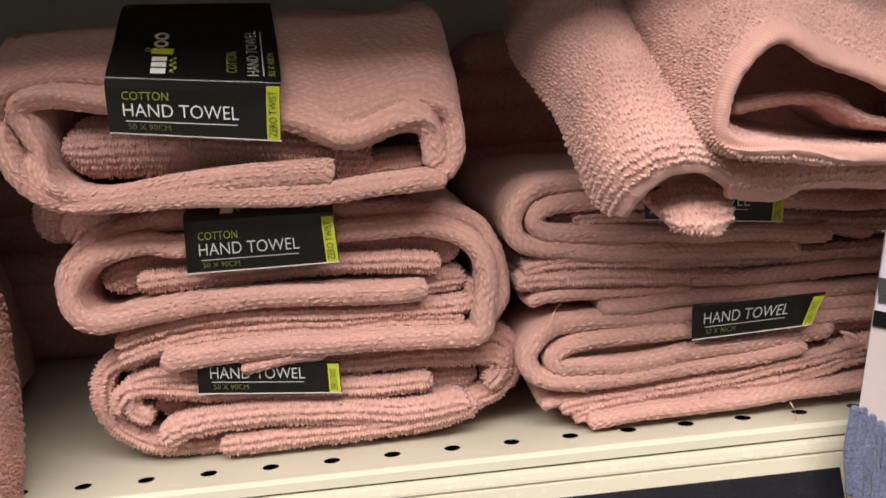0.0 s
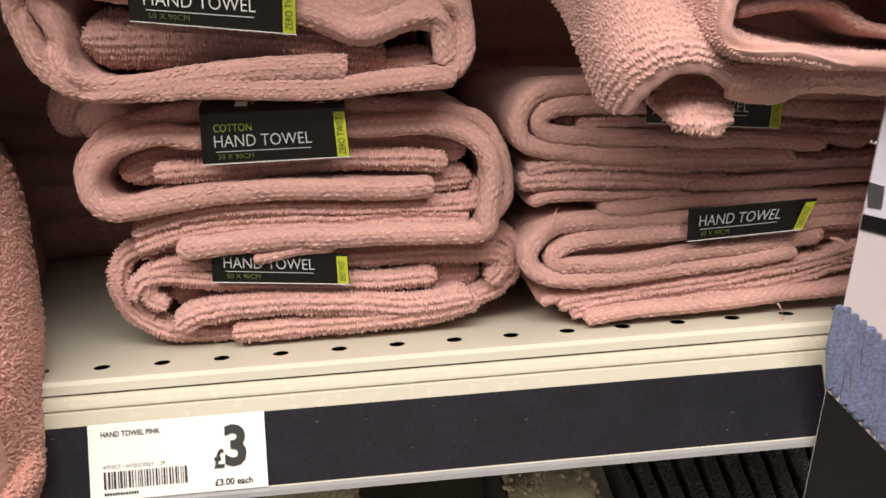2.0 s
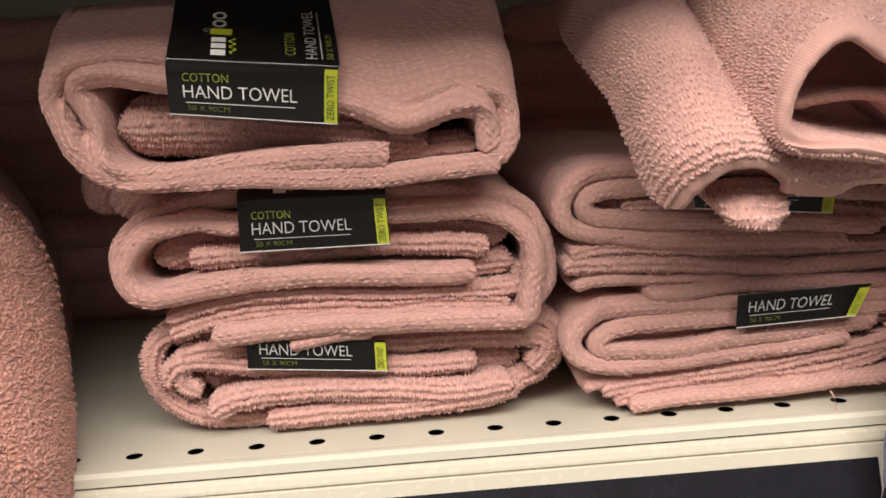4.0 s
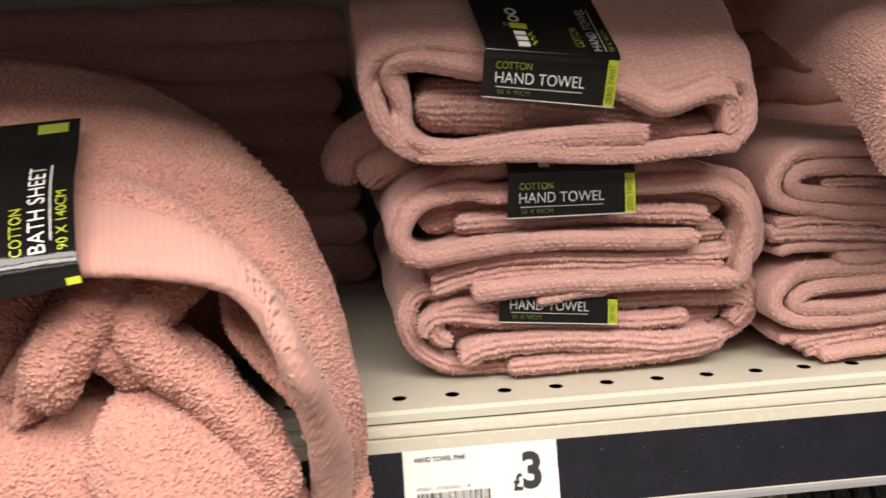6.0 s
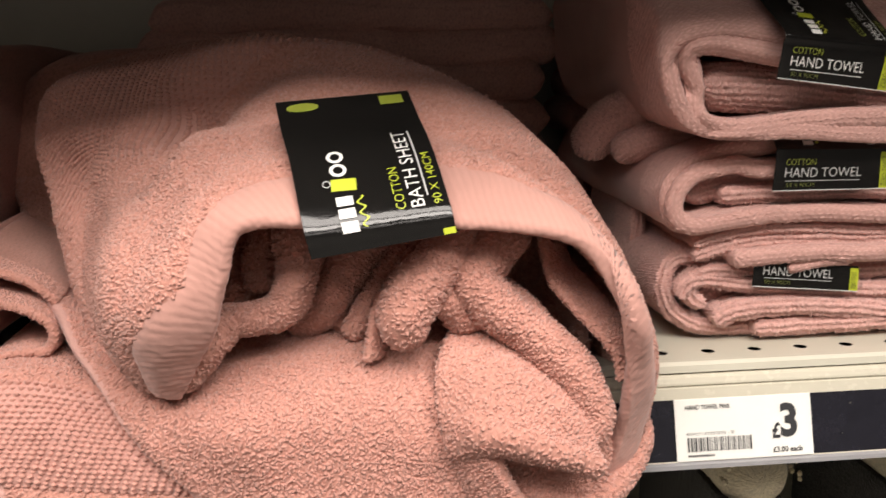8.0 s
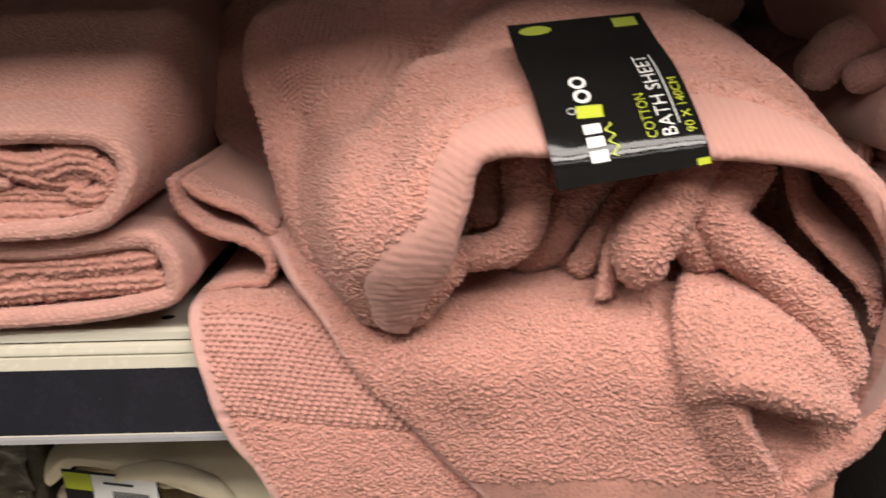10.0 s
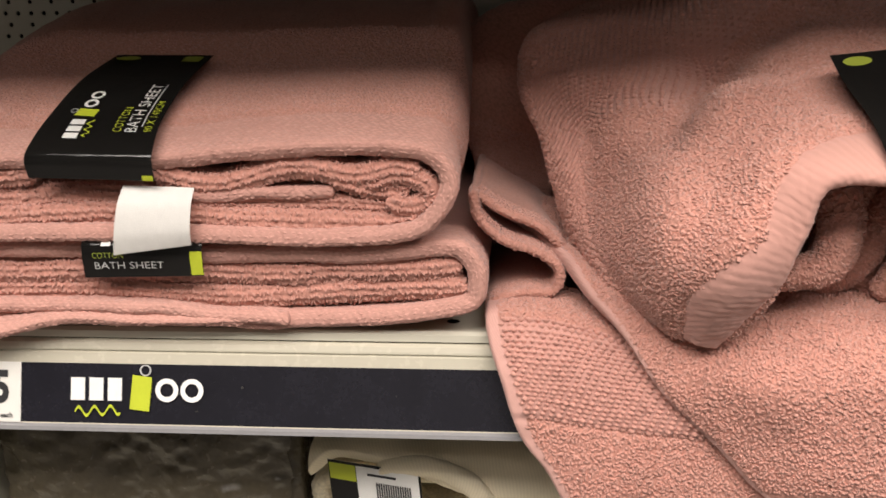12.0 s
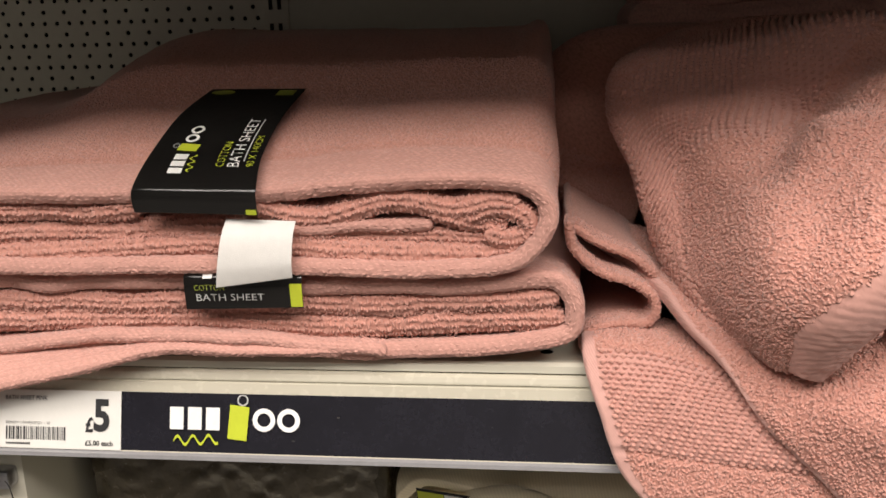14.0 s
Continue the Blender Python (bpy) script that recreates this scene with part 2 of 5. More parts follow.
# loops on each cloth: their material, spacing along and across the rows, height, half width along and across, scatter, lean, how far back they go, rings, slant
PILE = {
    "pink_terry": (M_PILE_HAND, 0.0016, 0.0042, 0.0013, 0.00065, 0.0018, 0.12, 0.3, 0.60, 2, 0.12),
    "pink_ribbed_loops": (M_PILE_HAND, 0.0018, 0.0031, 0.0011, 0.00085, 0.0016, 0.2, 0.30, 0.56, 2, 0.0),
    "pink_bath_pile": (M_PILE, 0.0021, 0.0024, 0.0008, 0.0008, 0.0017, 0.5, 0.6, 0.56, 2, 0.0),
    "pink_long_loops": (M_PILE, 0.0019, 0.0023, 0.0012, 0.0008, 0.0017, 0.5, 0.7, 0.60, 2, 0.0),
    "pink_fold_loops": (M_PILE, 0.0019, 0.0046, 0.0016, 0.0008, 0.0019, 0.22, 0.4, 0.60, 2, 0.1),
    "pink_bath_edge": (M_PILE_EDGE, 0.0046, 0.0021, 0.00045, 0.0024, 0.0009, 0.2, 0.2, 0.50, 2, 0.1),
    "pink_row_loops": (M_PILE_PALE, 0.0050, 0.0020, 0.00045, 0.0026, 0.00085, 0.14, 0.2, 0.50, 2, 0.10),
    "pink_honeycomb_band": (M_PILE, 0.0050, 0.0031, 0.0024, 0.0023, 0.0016, 0.03, 0.03, 0.66, 3, 0.0),
}
AISLE = np.array([(-0.95, -0.1, 1.24), (-0.45, -0.1, 1.22), (0.05, 0.0, 1.2)])


# ---- shaping helpers ----
def vnoise(p):
    """Smooth noise from -1 to 1 at each row of p."""
    i = np.floor(p).astype(np.int64)
    f = p - i
    f = f * f * (3 - 2 * f)
    out = 0.0
    for dx in (0, 1):
        for dy in (0, 1):
            for dz in (0, 1):
                h = (i[..., 0] + dx) * 374761393 + (i[..., 1] + dy) * 668265263 + (i[..., 2] + dz) * 2147483647
                h = (h ^ (h >> 13)) * 1274126177
                h = ((h ^ (h >> 16)) & 0xFFFFFF) / 8388607.5 - 1.0
                w = (f[..., 0] if dx else 1 - f[..., 0]) * (f[..., 1] if dy else 1 - f[..., 1]) * (f[..., 2] if dz else 1 - f[..., 2])
                out = out + h * w
    return out


def smooth_rows(q, v):
    """Catmull-Rom through the first axis of q at the places v (0 to len - 1)."""
    n = len(q)
    v = np.clip(v, 0, n - 1 - 1e-9)
    k = v.astype(int)
    f = (v - k).reshape((-1,) + (1,) * (q.ndim - 1))
    p0, p1, p2, p3 = (q[np.clip(k + d, 0, n - 1)] for d in (-1, 0, 1, 2))
    return 0.5 * (2 * p1 + (p2 - p0) * f + (2 * p0 - 5 * p1 + 4 * p2 - p3) * f ** 2 + (3 * p1 - p0 - 3 * p2 + p3) * f ** 3)


def lengths(p):
    return np.concatenate([[0], np.cumsum(np.linalg.norm(np.diff(p, axis=0), axis=1))])


def marks(total, step, r, grow=1.0, soft_end=True):
    """Places along a length: dense over the rounded ends, then even or growing steps."""
    a = r * (1 - np.cos(np.linspace(0, np.pi / 2, max(4, min(12, int(r * 2400))))))
    mid, s, d = [], r, step
    stop = total - (r if soft_end else 0)
    while s + d < stop:
        s += d
        mid.append(s)
        d *= grow
    b = total - a[::-1] if soft_end else np.array([total])
    return np.concatenate([a, mid, b])


def loops_on(mats, kind_at, place, facing, U, VA, rng):
    """Cotton loops rooted on a surface: place(u, w) and facing(u, w) give points and normals, kind_at(u, w) the material there. Only the sides towards the aisle carry loops."""
    verts, quads, index, count = [], [], [], 0
    for k, m in enumerate(list(mats)):
        spec = PILE.get(m.name)
        if not spec:
            continue
        pile, pu, pw, tall, a, b, scatter, lean, reach, levels, slant = spec
        iu, iw = np.meshgrid(np.arange(int(U / pu)), np.arange(int(VA / pw)), indexing="ij")
        u = (iu + 0.5 + 0.5 * (iw % 2)) * pu
        w = (iw + 0.5) * pw
        u = (u + rng.uniform(-scatter, scatter, u.shape) * pu).ravel()
        w = (w + rng.uniform(-scatter, scatter, w.shape) * pw).ravel()
        ok = (u < U) & (w > 0) & (w < VA)
        u, w = u[ok], w[ok]
        ok = kind_at(u, w) == k
        u, w = u[ok], w[ok]
        if not len(u):
            continue
        p, n = place(u, w), facing(u, w)
        seen = np.max(np.sum((AISLE[None] - p[:, None]) * n[:, None], axis=2) / np.linalg.norm(AISLE[None] - p[:, None], axis=2), axis=1)
        ok = (seen > -0.04) & (p[:, 1] < reach) & (p[:, 0] < 0.31) & (p[:, 0] > -1.13)
        u, w, p, n = u[ok], w[ok], p[ok], n[ok]
        if not len(u):
            continue
        t = place(u + 0.0006, w) - p
        t -= n * np.sum(t * n, axis=1, keepdims=True)
        t /= np.linalg.norm(t, axis=1, keepdims=True) + 1e-12
        s = np.cross(n, t)
        g = len(u)
        turn = slant + rng.uniform(-1.2, 1.2, g) * min(1.0, scatter * 2)
        t, s = t * np.cos(turn)[:, None] + s * np.sin(turn)[:, None], s * np.cos(turn)[:, None] - t * np.sin(turn)[:, None]
        size = rng.uniform(0.8, 1.2, g)[:, None]
        high = tall * rng.uniform(0.65, 1.25, g)[:, None]
        tip = (t * rng.normal(0, lean, g)[:, None] + s * rng.normal(0, lean, g)[:, None]) * high
        rings = []
        for rise, wide, sway in ((-0.35, 0.95, 0.0), (0.45, 0.95, 0.5), (1.0, 0.45, 1.0)) if levels == 3 else ((-0.3, 1.0, 0.0), (0.9, 0.62, 1.0)):
            for ct, cs in ((1, 0), (0, 1), (-1, 0), (0, -1)):
                rings.append(p + n * high * rise + tip * sway + (t * (a * ct) + s * (b * cs)) * size * wide)
        face = [[r * 4 + i, r * 4 + (i + 1) % 4, r * 4 + 4 + (i + 1) % 4, r * 4 + 4 + i] for r in range(levels - 1) for i in range(4)]
        face.append([levels * 4 - 4, levels * 4 - 3, levels * 4 - 2, levels * 4 - 1])
        if pile not in mats:
            mats.append(pile)
        quads.append((np.arange(g)[:, None, None] * (levels * 4) + np.array(face)[None]).reshape(-1, 4) + count)
        verts.append(np.stack(rings, axis=1).reshape(-1, 3))
        count += g * levels * 4
        index.append(np.full(g * len(face), mats.index(pile)))
    if not verts:
        return None
    return np.concatenate(verts), np.concatenate(quads), np.concatenate(index)


def spread(grid, su, sw):
    """Reads a grid of points at places given in metres along its two ways."""
    def at(u, w):
        fu = np.clip(np.interp(u, su, np.arange(len(su))), 0, len(su) - 1.001)
        fw = np.clip(np.interp(w, sw, np.arange(len(sw))), 0, len(sw) - 1.001)
        i, j = fu.astype(int), fw.astype(int)
        x, y = (fu - i)[:, None], (fw - j)[:, None]
        return (grid[i, j] * (1 - x) + grid[i + 1, j] * x) * (1 - y) + (grid[i, j + 1] * (1 - x) + grid[i + 1, j + 1] * x) * y
    return at


def with_loops(verts, quads, uvs, index, mats, found):
    for more in found:
        if more:
            index = np.zeros(len(quads), dtype=int) if index is None else index
            quads = np.concatenate([quads, more[1] + len(verts)])
            verts = np.concatenate([verts, more[0]])
            index = np.concatenate([index, more[2]])
            uvs = np.concatenate([uvs, np.zeros((len(more[0]), 2))])
    return verts, quads, uvs, index


def link_grid(name, verts, quads, uv, mats, index, parent, label):
    me = bpy.data.meshes.new(name)
    me.vertices.add(len(verts))
    me.vertices.foreach_set("co", verts.astype(np.float32).ravel())
    me.loops.add(quads.size)
    me.loops.foreach_set("vertex_index", quads.astype(np.int32).ravel())
    me.polygons.add(len(quads))
    me.polygons.foreach_set("loop_start", (np.arange(len(quads)) * 4).astype(np.int32))
    me.polygons.foreach_set("loop_total", np.full(len(quads), 4, dtype=np.int32))
    for m in mats:
        me.materials.append(m)
    if index is not None:
        me.polygons.foreach_set("material_index", index.astype(np.int32))
    layer = me.uv_layers.new(name="cloth")
    layer.data.foreach_set("uv", uv[quads.ravel()].astype(np.float32).ravel())
    me.update(calc_edges=True)
    me.polygons.foreach_set("use_smooth", np.ones(len(quads), dtype=bool))
    me.validate()
    ob = new(name, me)
    if parent:
        ob.parent = parent
    return tagged(ob, label)


SEED = [0.0]


def cloth(name, curves, thick, parent, mats, step=0.002, vstep=0.002, grow=1.08, wobble=0.0012, wsize=0.03, fuzz=0.0004, fsize=0.0032,
          rope=0.0, bands=None, soft_back=False, label="", plump=0.0, rows_of=0.0, seams=(), swell=None, pile=0.3):
    """A sheet of cloth of that thickness with rounded rims, lofted through curves (metres). bands(u, v, U, V) gives each face's material. plump: more thickness on one side (by its sign)."""
    SEED[0] += 7.3
    r = thick / 2
    dense = []
    for c in curves:
        c = np.array(c, dtype=float)
        d = smooth_rows(c, np.linspace(0, len(c) - 1, 24 * len(c)))
        dense.append((d, lengths(d)))
    U = float(np.mean([s[-1] for _, s in dense]))
    su = marks(U, step, r)
    rows = []
    for d, s in dense:
        t = su / U * s[-1]
        rows.append(np.stack([np.interp(t, s, d[:, k]) for k in range(3)], axis=1))
    rows = np.array(rows)
    fine = smooth_rows(rows, np.linspace(0, len(rows) - 1, 12 * len(rows)))
    sv_fine = np.concatenate([[0], np.cumsum(np.mean(np.linalg.norm(np.diff(fine, axis=0), axis=2), axis=1))])
    V = sv_fine[-1]
    sv = marks(V, vstep, r, grow, soft_back)
    P = smooth_rows(rows, np.interp(sv, sv_fine, np.linspace(0, len(rows) - 1, len(sv_fine))))
    P = np.transpose(P, (1, 0, 2))
    nu, nv = P.shape[:2]
    uu, vv = np.meshgrid(su, sv, indexing="ij")
    for k in range(3):
        P[..., k] += wobble * vnoise(np.stack([P[..., 0] / wsize + k * 31 + SEED[0], P[..., 1] / wsize, P[..., 2] / wsize * 1.5 + k * 17], axis=-1))
    if swell:
        n0 = np.cross(np.gradient(P, axis=0), np.gradient(P, axis=1))
        P = P + n0 / (np.linalg.norm(n0, axis=2, keepdims=True) + 1e-12) * swell(uu / U, vv)[..., None]
    du, dv = np.gradient(P, axis=0), np.gradient(P, axis=1)
    N = np.cross(du, dv)
    N /= np.linalg.norm(N, axis=2, keepdims=True) + 1e-12

    def rim(d):
        return np.sqrt(np.clip(1 - (1 - np.clip(d / r, 0, 1)) ** 2, 0, 1))
    shape = rim(uu) * rim(U - uu) * rim(vv) * (rim(V - vv) if soft_back else 1.0)
    va = np.where(vv < r, r * np.arccos(np.clip(1 - vv / r, -1, 1)), vv + r * (np.pi / 2 - 1))
    cosine = np.clip(1 - vv / r, 0, 1)
    lift = np.sqrt(1 - cosine ** 2)
    along = dv / (np.linalg.norm(dv, axis=2, keepdims=True) + 1e-12)
    ends = rim(uu) * rim(U - uu) * (rim(V - vv) if soft_back else 1.0)
    sides = []
    for side in (1, -1):
        q = (P + N * (side * r * shape)[..., None]) / fsize + SEED[0]
        th = r + max(0.0, plump * side) * np.clip(1.15 - vv / 0.05, 0, 1)
        fine = fuzz * (vnoise(q) + 0.6 * vnoise(q * 2.3))
        if rows_of or seams:
            fine = fine + rows_of * -np.cos(2 * np.pi * va / 0.0042 + 0.5 * vnoise(np.stack([uu / 0.009, vv / 0.03, uu * 0 + side + SEED[0]], axis=-1))) * (0.65 + 0.8 * vnoise(np.stack([uu / 0.0022, va / 0.004, uu * 0 + SEED[0]], axis=-1)))
        for line in seams:
            fine = fine - 0.0013 * np.exp(-((vv - line) / 0.0012) ** 2)
        if rope:
            fine = fine + rope * np.sin(2 * np.pi * (uu / 0.0052 + side * va / 0.0042) + 1.8 * vnoise(np.stack([uu / 0.012, vv / 0.02, uu * 0 + SEED[0]], axis=-1))) * np.exp(-vv / 0.012)
        out = N * (side * lift)[..., None] - along * cosine[..., None]
        sides.append(P + N * (side * th * shape)[..., None] + out * (fine * ends)[..., None])
    n = nu * nv
    top = np.arange(n).reshape(nu, nv)
    edge = np.zeros((nu, nv), dtype=bool)
    edge[0], edge[-1], edge[:, 0] = True, True, True
    if soft_back:
        edge[:, -1] = True
    bottom = np.where(edge, top, n + np.cumsum(~edge).reshape(nu, nv) - 1)
    verts = np.concatenate([sides[0].reshape(-1, 3), sides[1][~edge]])
    uvs = np.stack([uu + SEED[0], va], axis=-1)
    under = np.stack([uu + SEED[0], -va], axis=-1)
    uvs = np.concatenate([uvs.reshape(-1, 2), under[~edge]])

    def quads(ix, flip):
        q = np.stack([ix[:-1, :-1], ix[1:, :-1], ix[1:, 1:], ix[:-1, 1:]], axis=-1).reshape(-1, 4)
        return q[:, ::-1] if flip else q
    qs = np.concatenate([quads(top, False), quads(bottom, True)])
    index = None
    if bands:
        mu, mv = (uu[:-1, :-1] + uu[1:, 1:]) / 2, (vv[:-1, :-1] + vv[1:, 1:]) / 2
        one = bands(mu, mv, U, V).astype(int).ravel()
        index = np.concatenate([one, one])
    mats, found = list(mats), []
    if pile and any(m.name in PILE for m in mats):
        rng = np.random.default_rng(int(SEED[0] * 10))
        wa = va[0]
        for side, q in zip((1, -1), sides):
            n1 = np.cross(np.gradient(q, axis=0), np.gradient(q, axis=1)) * side
            n1[0], n1[-1], n1[:, 0] = n1[1], n1[-2], n1[:, 1]
            n1 = n1 / (np.linalg.norm(n1, axis=2, keepdims=True) + 1e-12)

            def kind_at(u, w):
                return bands(u, np.interp(w, wa, sv), U, V) if bands else np.zeros(len(u), dtype=int)
            found.append(loops_on(mats, kind_at, spread(q, su, wa), spread(n1, su, wa), U, min(wa[-1], pile), rng))
    verts, qs, uvs, index = with_loops(verts, qs, uvs, index, mats, found)
    return link_grid(name, verts, qs, uvs, mats, index, parent, label)


def mm(points, y=None):
    """Metres from millimetres; heights count from the shelf. With y the points are (x, z) on that plane."""
    if y is None:
        return [(p[0] / 1000, p[1] / 1000, SHELF + p[2] / 1000) for p in points]
    return [(p[0] / 1000, y, SHELF + p[1] / 1000) for p in points]


def layer(parent, name, y, path, thick=8.0, depth=0.2, rise=(), mat=None, base=0.0, step=0.0015, rope=0.0006, wobble=0.0014, fuzz=0.00025, label="", skew=0.0, plump=0.0):
    """One fold of a folded towel: a path of (x, z) millimetres across its front, carried back by depth. rise: (way back, height factor) pairs above base."""
    front = mm(path, y)
    stations = [(0.0, 1.0), *rise] if rise else [(0.0, 1.0), (0.3, 1.0)]
    if stations[-1][0] < 1.0:
        stations.append((1.0, stations[-1][1]))
    curves = []
    for way, k in stations:
        curves.append([(x + skew * way * depth, yy + way * depth, SHELF + base + (z - SHELF - base) * k) for x, yy, z in front])
    mat = mat or M_SMOOTH
    return cloth(name, curves, thick * 1.1 / 1000, parent, [mat], pile=0.05 if name == "outer_fold" else 0.026, step=max(step, 0.002 if mat in (M_SMOOTH, M_EDGE) else 0.003), vstep=0.0016, grow=1.22, wobble=wobble, rope=rope, fuzz=fuzz, label=label, plump=plump / 1000, rows_of=0.0008 if rope == 0 else 0.0)


def roll(name, parent, path, radii, mat, flat=1.0, label="", fuzz=0.0006, step=0.003):
    """A soft rolled fold of cloth along a path (millimetres), with a radius (millimetres) at each point."""
    SEED[0] += 5.1
    c = np.array(mm(path))
    rr = np.array(radii, dtype=float) / 1000
    v = np.linspace(0, len(c) - 1, 24 * len(c))
    d, rad = smooth_rows(c, v), smooth_rows(rr, v)
    s = lengths(d)
    su = marks(s[-1], step, rr.min())
    P = np.stack([np.interp(su, s, d[:, k]) for k in range(3)], axis=1)
    R = np.interp(su, s, rad)
    T = np.gradient(P, axis=0)
    T /= np.linalg.norm(T, axis=1, keepdims=True) + 1e-12
    side = np.cross(T, np.array([0.05, -1.0, 0.05]))
    side /= np.linalg.norm(side, axis=1, keepdims=True) + 1e-12
    up = np.cross(side, T)
    e0, e1 = np.clip(su / (rr[0] * 0.9), 0, 1), np.clip((su[-1] - su) / (rr[-1] * 0.9), 0, 1)
    end = np.sqrt(np.clip(1 - (1 - e0) ** 2, 0, 1)) * np.sqrt(np.clip(1 - (1 - e1) ** 2, 0, 1))
    na = 28
    ang = np.linspace(0, 2 * np.pi, na + 1)
    pts = []
    for a in ang:
        pts.append(P + (side * (np.cos(a) * R * end)[:, None] + up * (np.sin(a) * R * end * flat)[:, None]))
    G = np.stack(pts, axis=1)
    G[:, -1] = G[:, 0]
    q = G / 0.016
    lump = 0.0016 * vnoise(q + SEED[0]) + fuzz * vnoise(G / 0.0042 + SEED[0]) + 0.6 * fuzz * vnoise(G / 0.002 + SEED[0])
    out = G - P[:, None, :]
    out /= np.linalg.norm(out, axis=2, keepdims=True) + 1e-9
    G = G + out * (lump * end[:, None])[..., None]
    nu, nv = G.shape[:2]
    ix = np.arange(nu * nv).reshape(nu, nv)
    qd = np.stack([ix[:-1, :-1], ix[1:, :-1], ix[1:, 1:], ix[:-1, 1:]], axis=-1).reshape(-1, 4)
    uu, vv = np.meshgrid(su, ang, indexing="ij")
    uv = np.stack([uu + SEED[0], vv * R.mean()], axis=-1).reshape(-1, 2)
    n1 = np.cross(np.gradient(G, axis=1), np.gradient(G, axis=0))
    n1 = n1 / (np.linalg.norm(n1, axis=2, keepdims=True) + 1e-12)
    n1 = n1 * np.where(np.sum(n1 * out, axis=2, keepdims=True) < 0, -1.0, 1.0)
    mats, wide = [mat], 2 * np.pi * float(R.mean())
    sw = ang / (2 * np.pi) * wide
    more = loops_on(mats, lambda u, w: np.zeros(len(u), dtype=int), spread(G, su, sw), spread(n1, su, sw), su[-1], wide, np.random.default_rng(int(SEED[0] * 10))) if R.mean() > 0.003 else None
    verts, qd, uv, index = with_loops(G.reshape(-1, 3), qd[:, ::-1], uv, None, mats, [more])
    return link_grid(name, verts, qd, uv, mats, index, parent, label)


def part(name, bm, material, parent, label="", smooth=False):
    me = bpy.data.meshes.new(name)
    bm.normal_update()
    bm.to_mesh(me)
    bm.free()
    me.materials.append(material)
    if smooth:
        me.polygons.foreach_set("use_smooth", np.ones(len(me.polygons), dtype=bool))
    ob = new(name, me)
    if parent:
        ob.parent = parent
    return tagged(ob, label)


def thing(name, label, category, at=(0, 0, 0), group=""):
    ob = new(name)
    ob.empty_display_size = 0.05
    return tagged(ob, label, category, group)


def box_mesh(lo, hi, bevel=0.0):
    bm = bmesh.new()
    bmesh.ops.create_cube(bm, size=1.0)
    for v in bm.verts:
        for k in range(3):
            v.co[k] = lo[k] + (v.co[k] + 0.5) * (hi[k] - lo[k])
    if bevel:
        bmesh.ops.bevel(bm, geom=bm.edges[:], offset=bevel, segments=2, affect="EDGES", profile=0.7)
    return bm


def prism(profile, x0, x1):
    """A bar along x with a (y, z) profile given in metres."""
    bm = bmesh.new()
    a = [bm.verts.new((x0, y, z)) for y, z in profile]
    b = [bm.verts.new((x1, y, z)) for y, z in profile]
    n = len(profile)
    for i in range(n):
        bm.faces.new((a[i], a[(i + 1) % n], b[(i + 1) % n], b[i]))
    bm.faces.new(a[::-1])
    bm.faces.new(b)
    bmesh.ops.recalc_face_normals(bm, faces=bm.faces[:])
    return bm


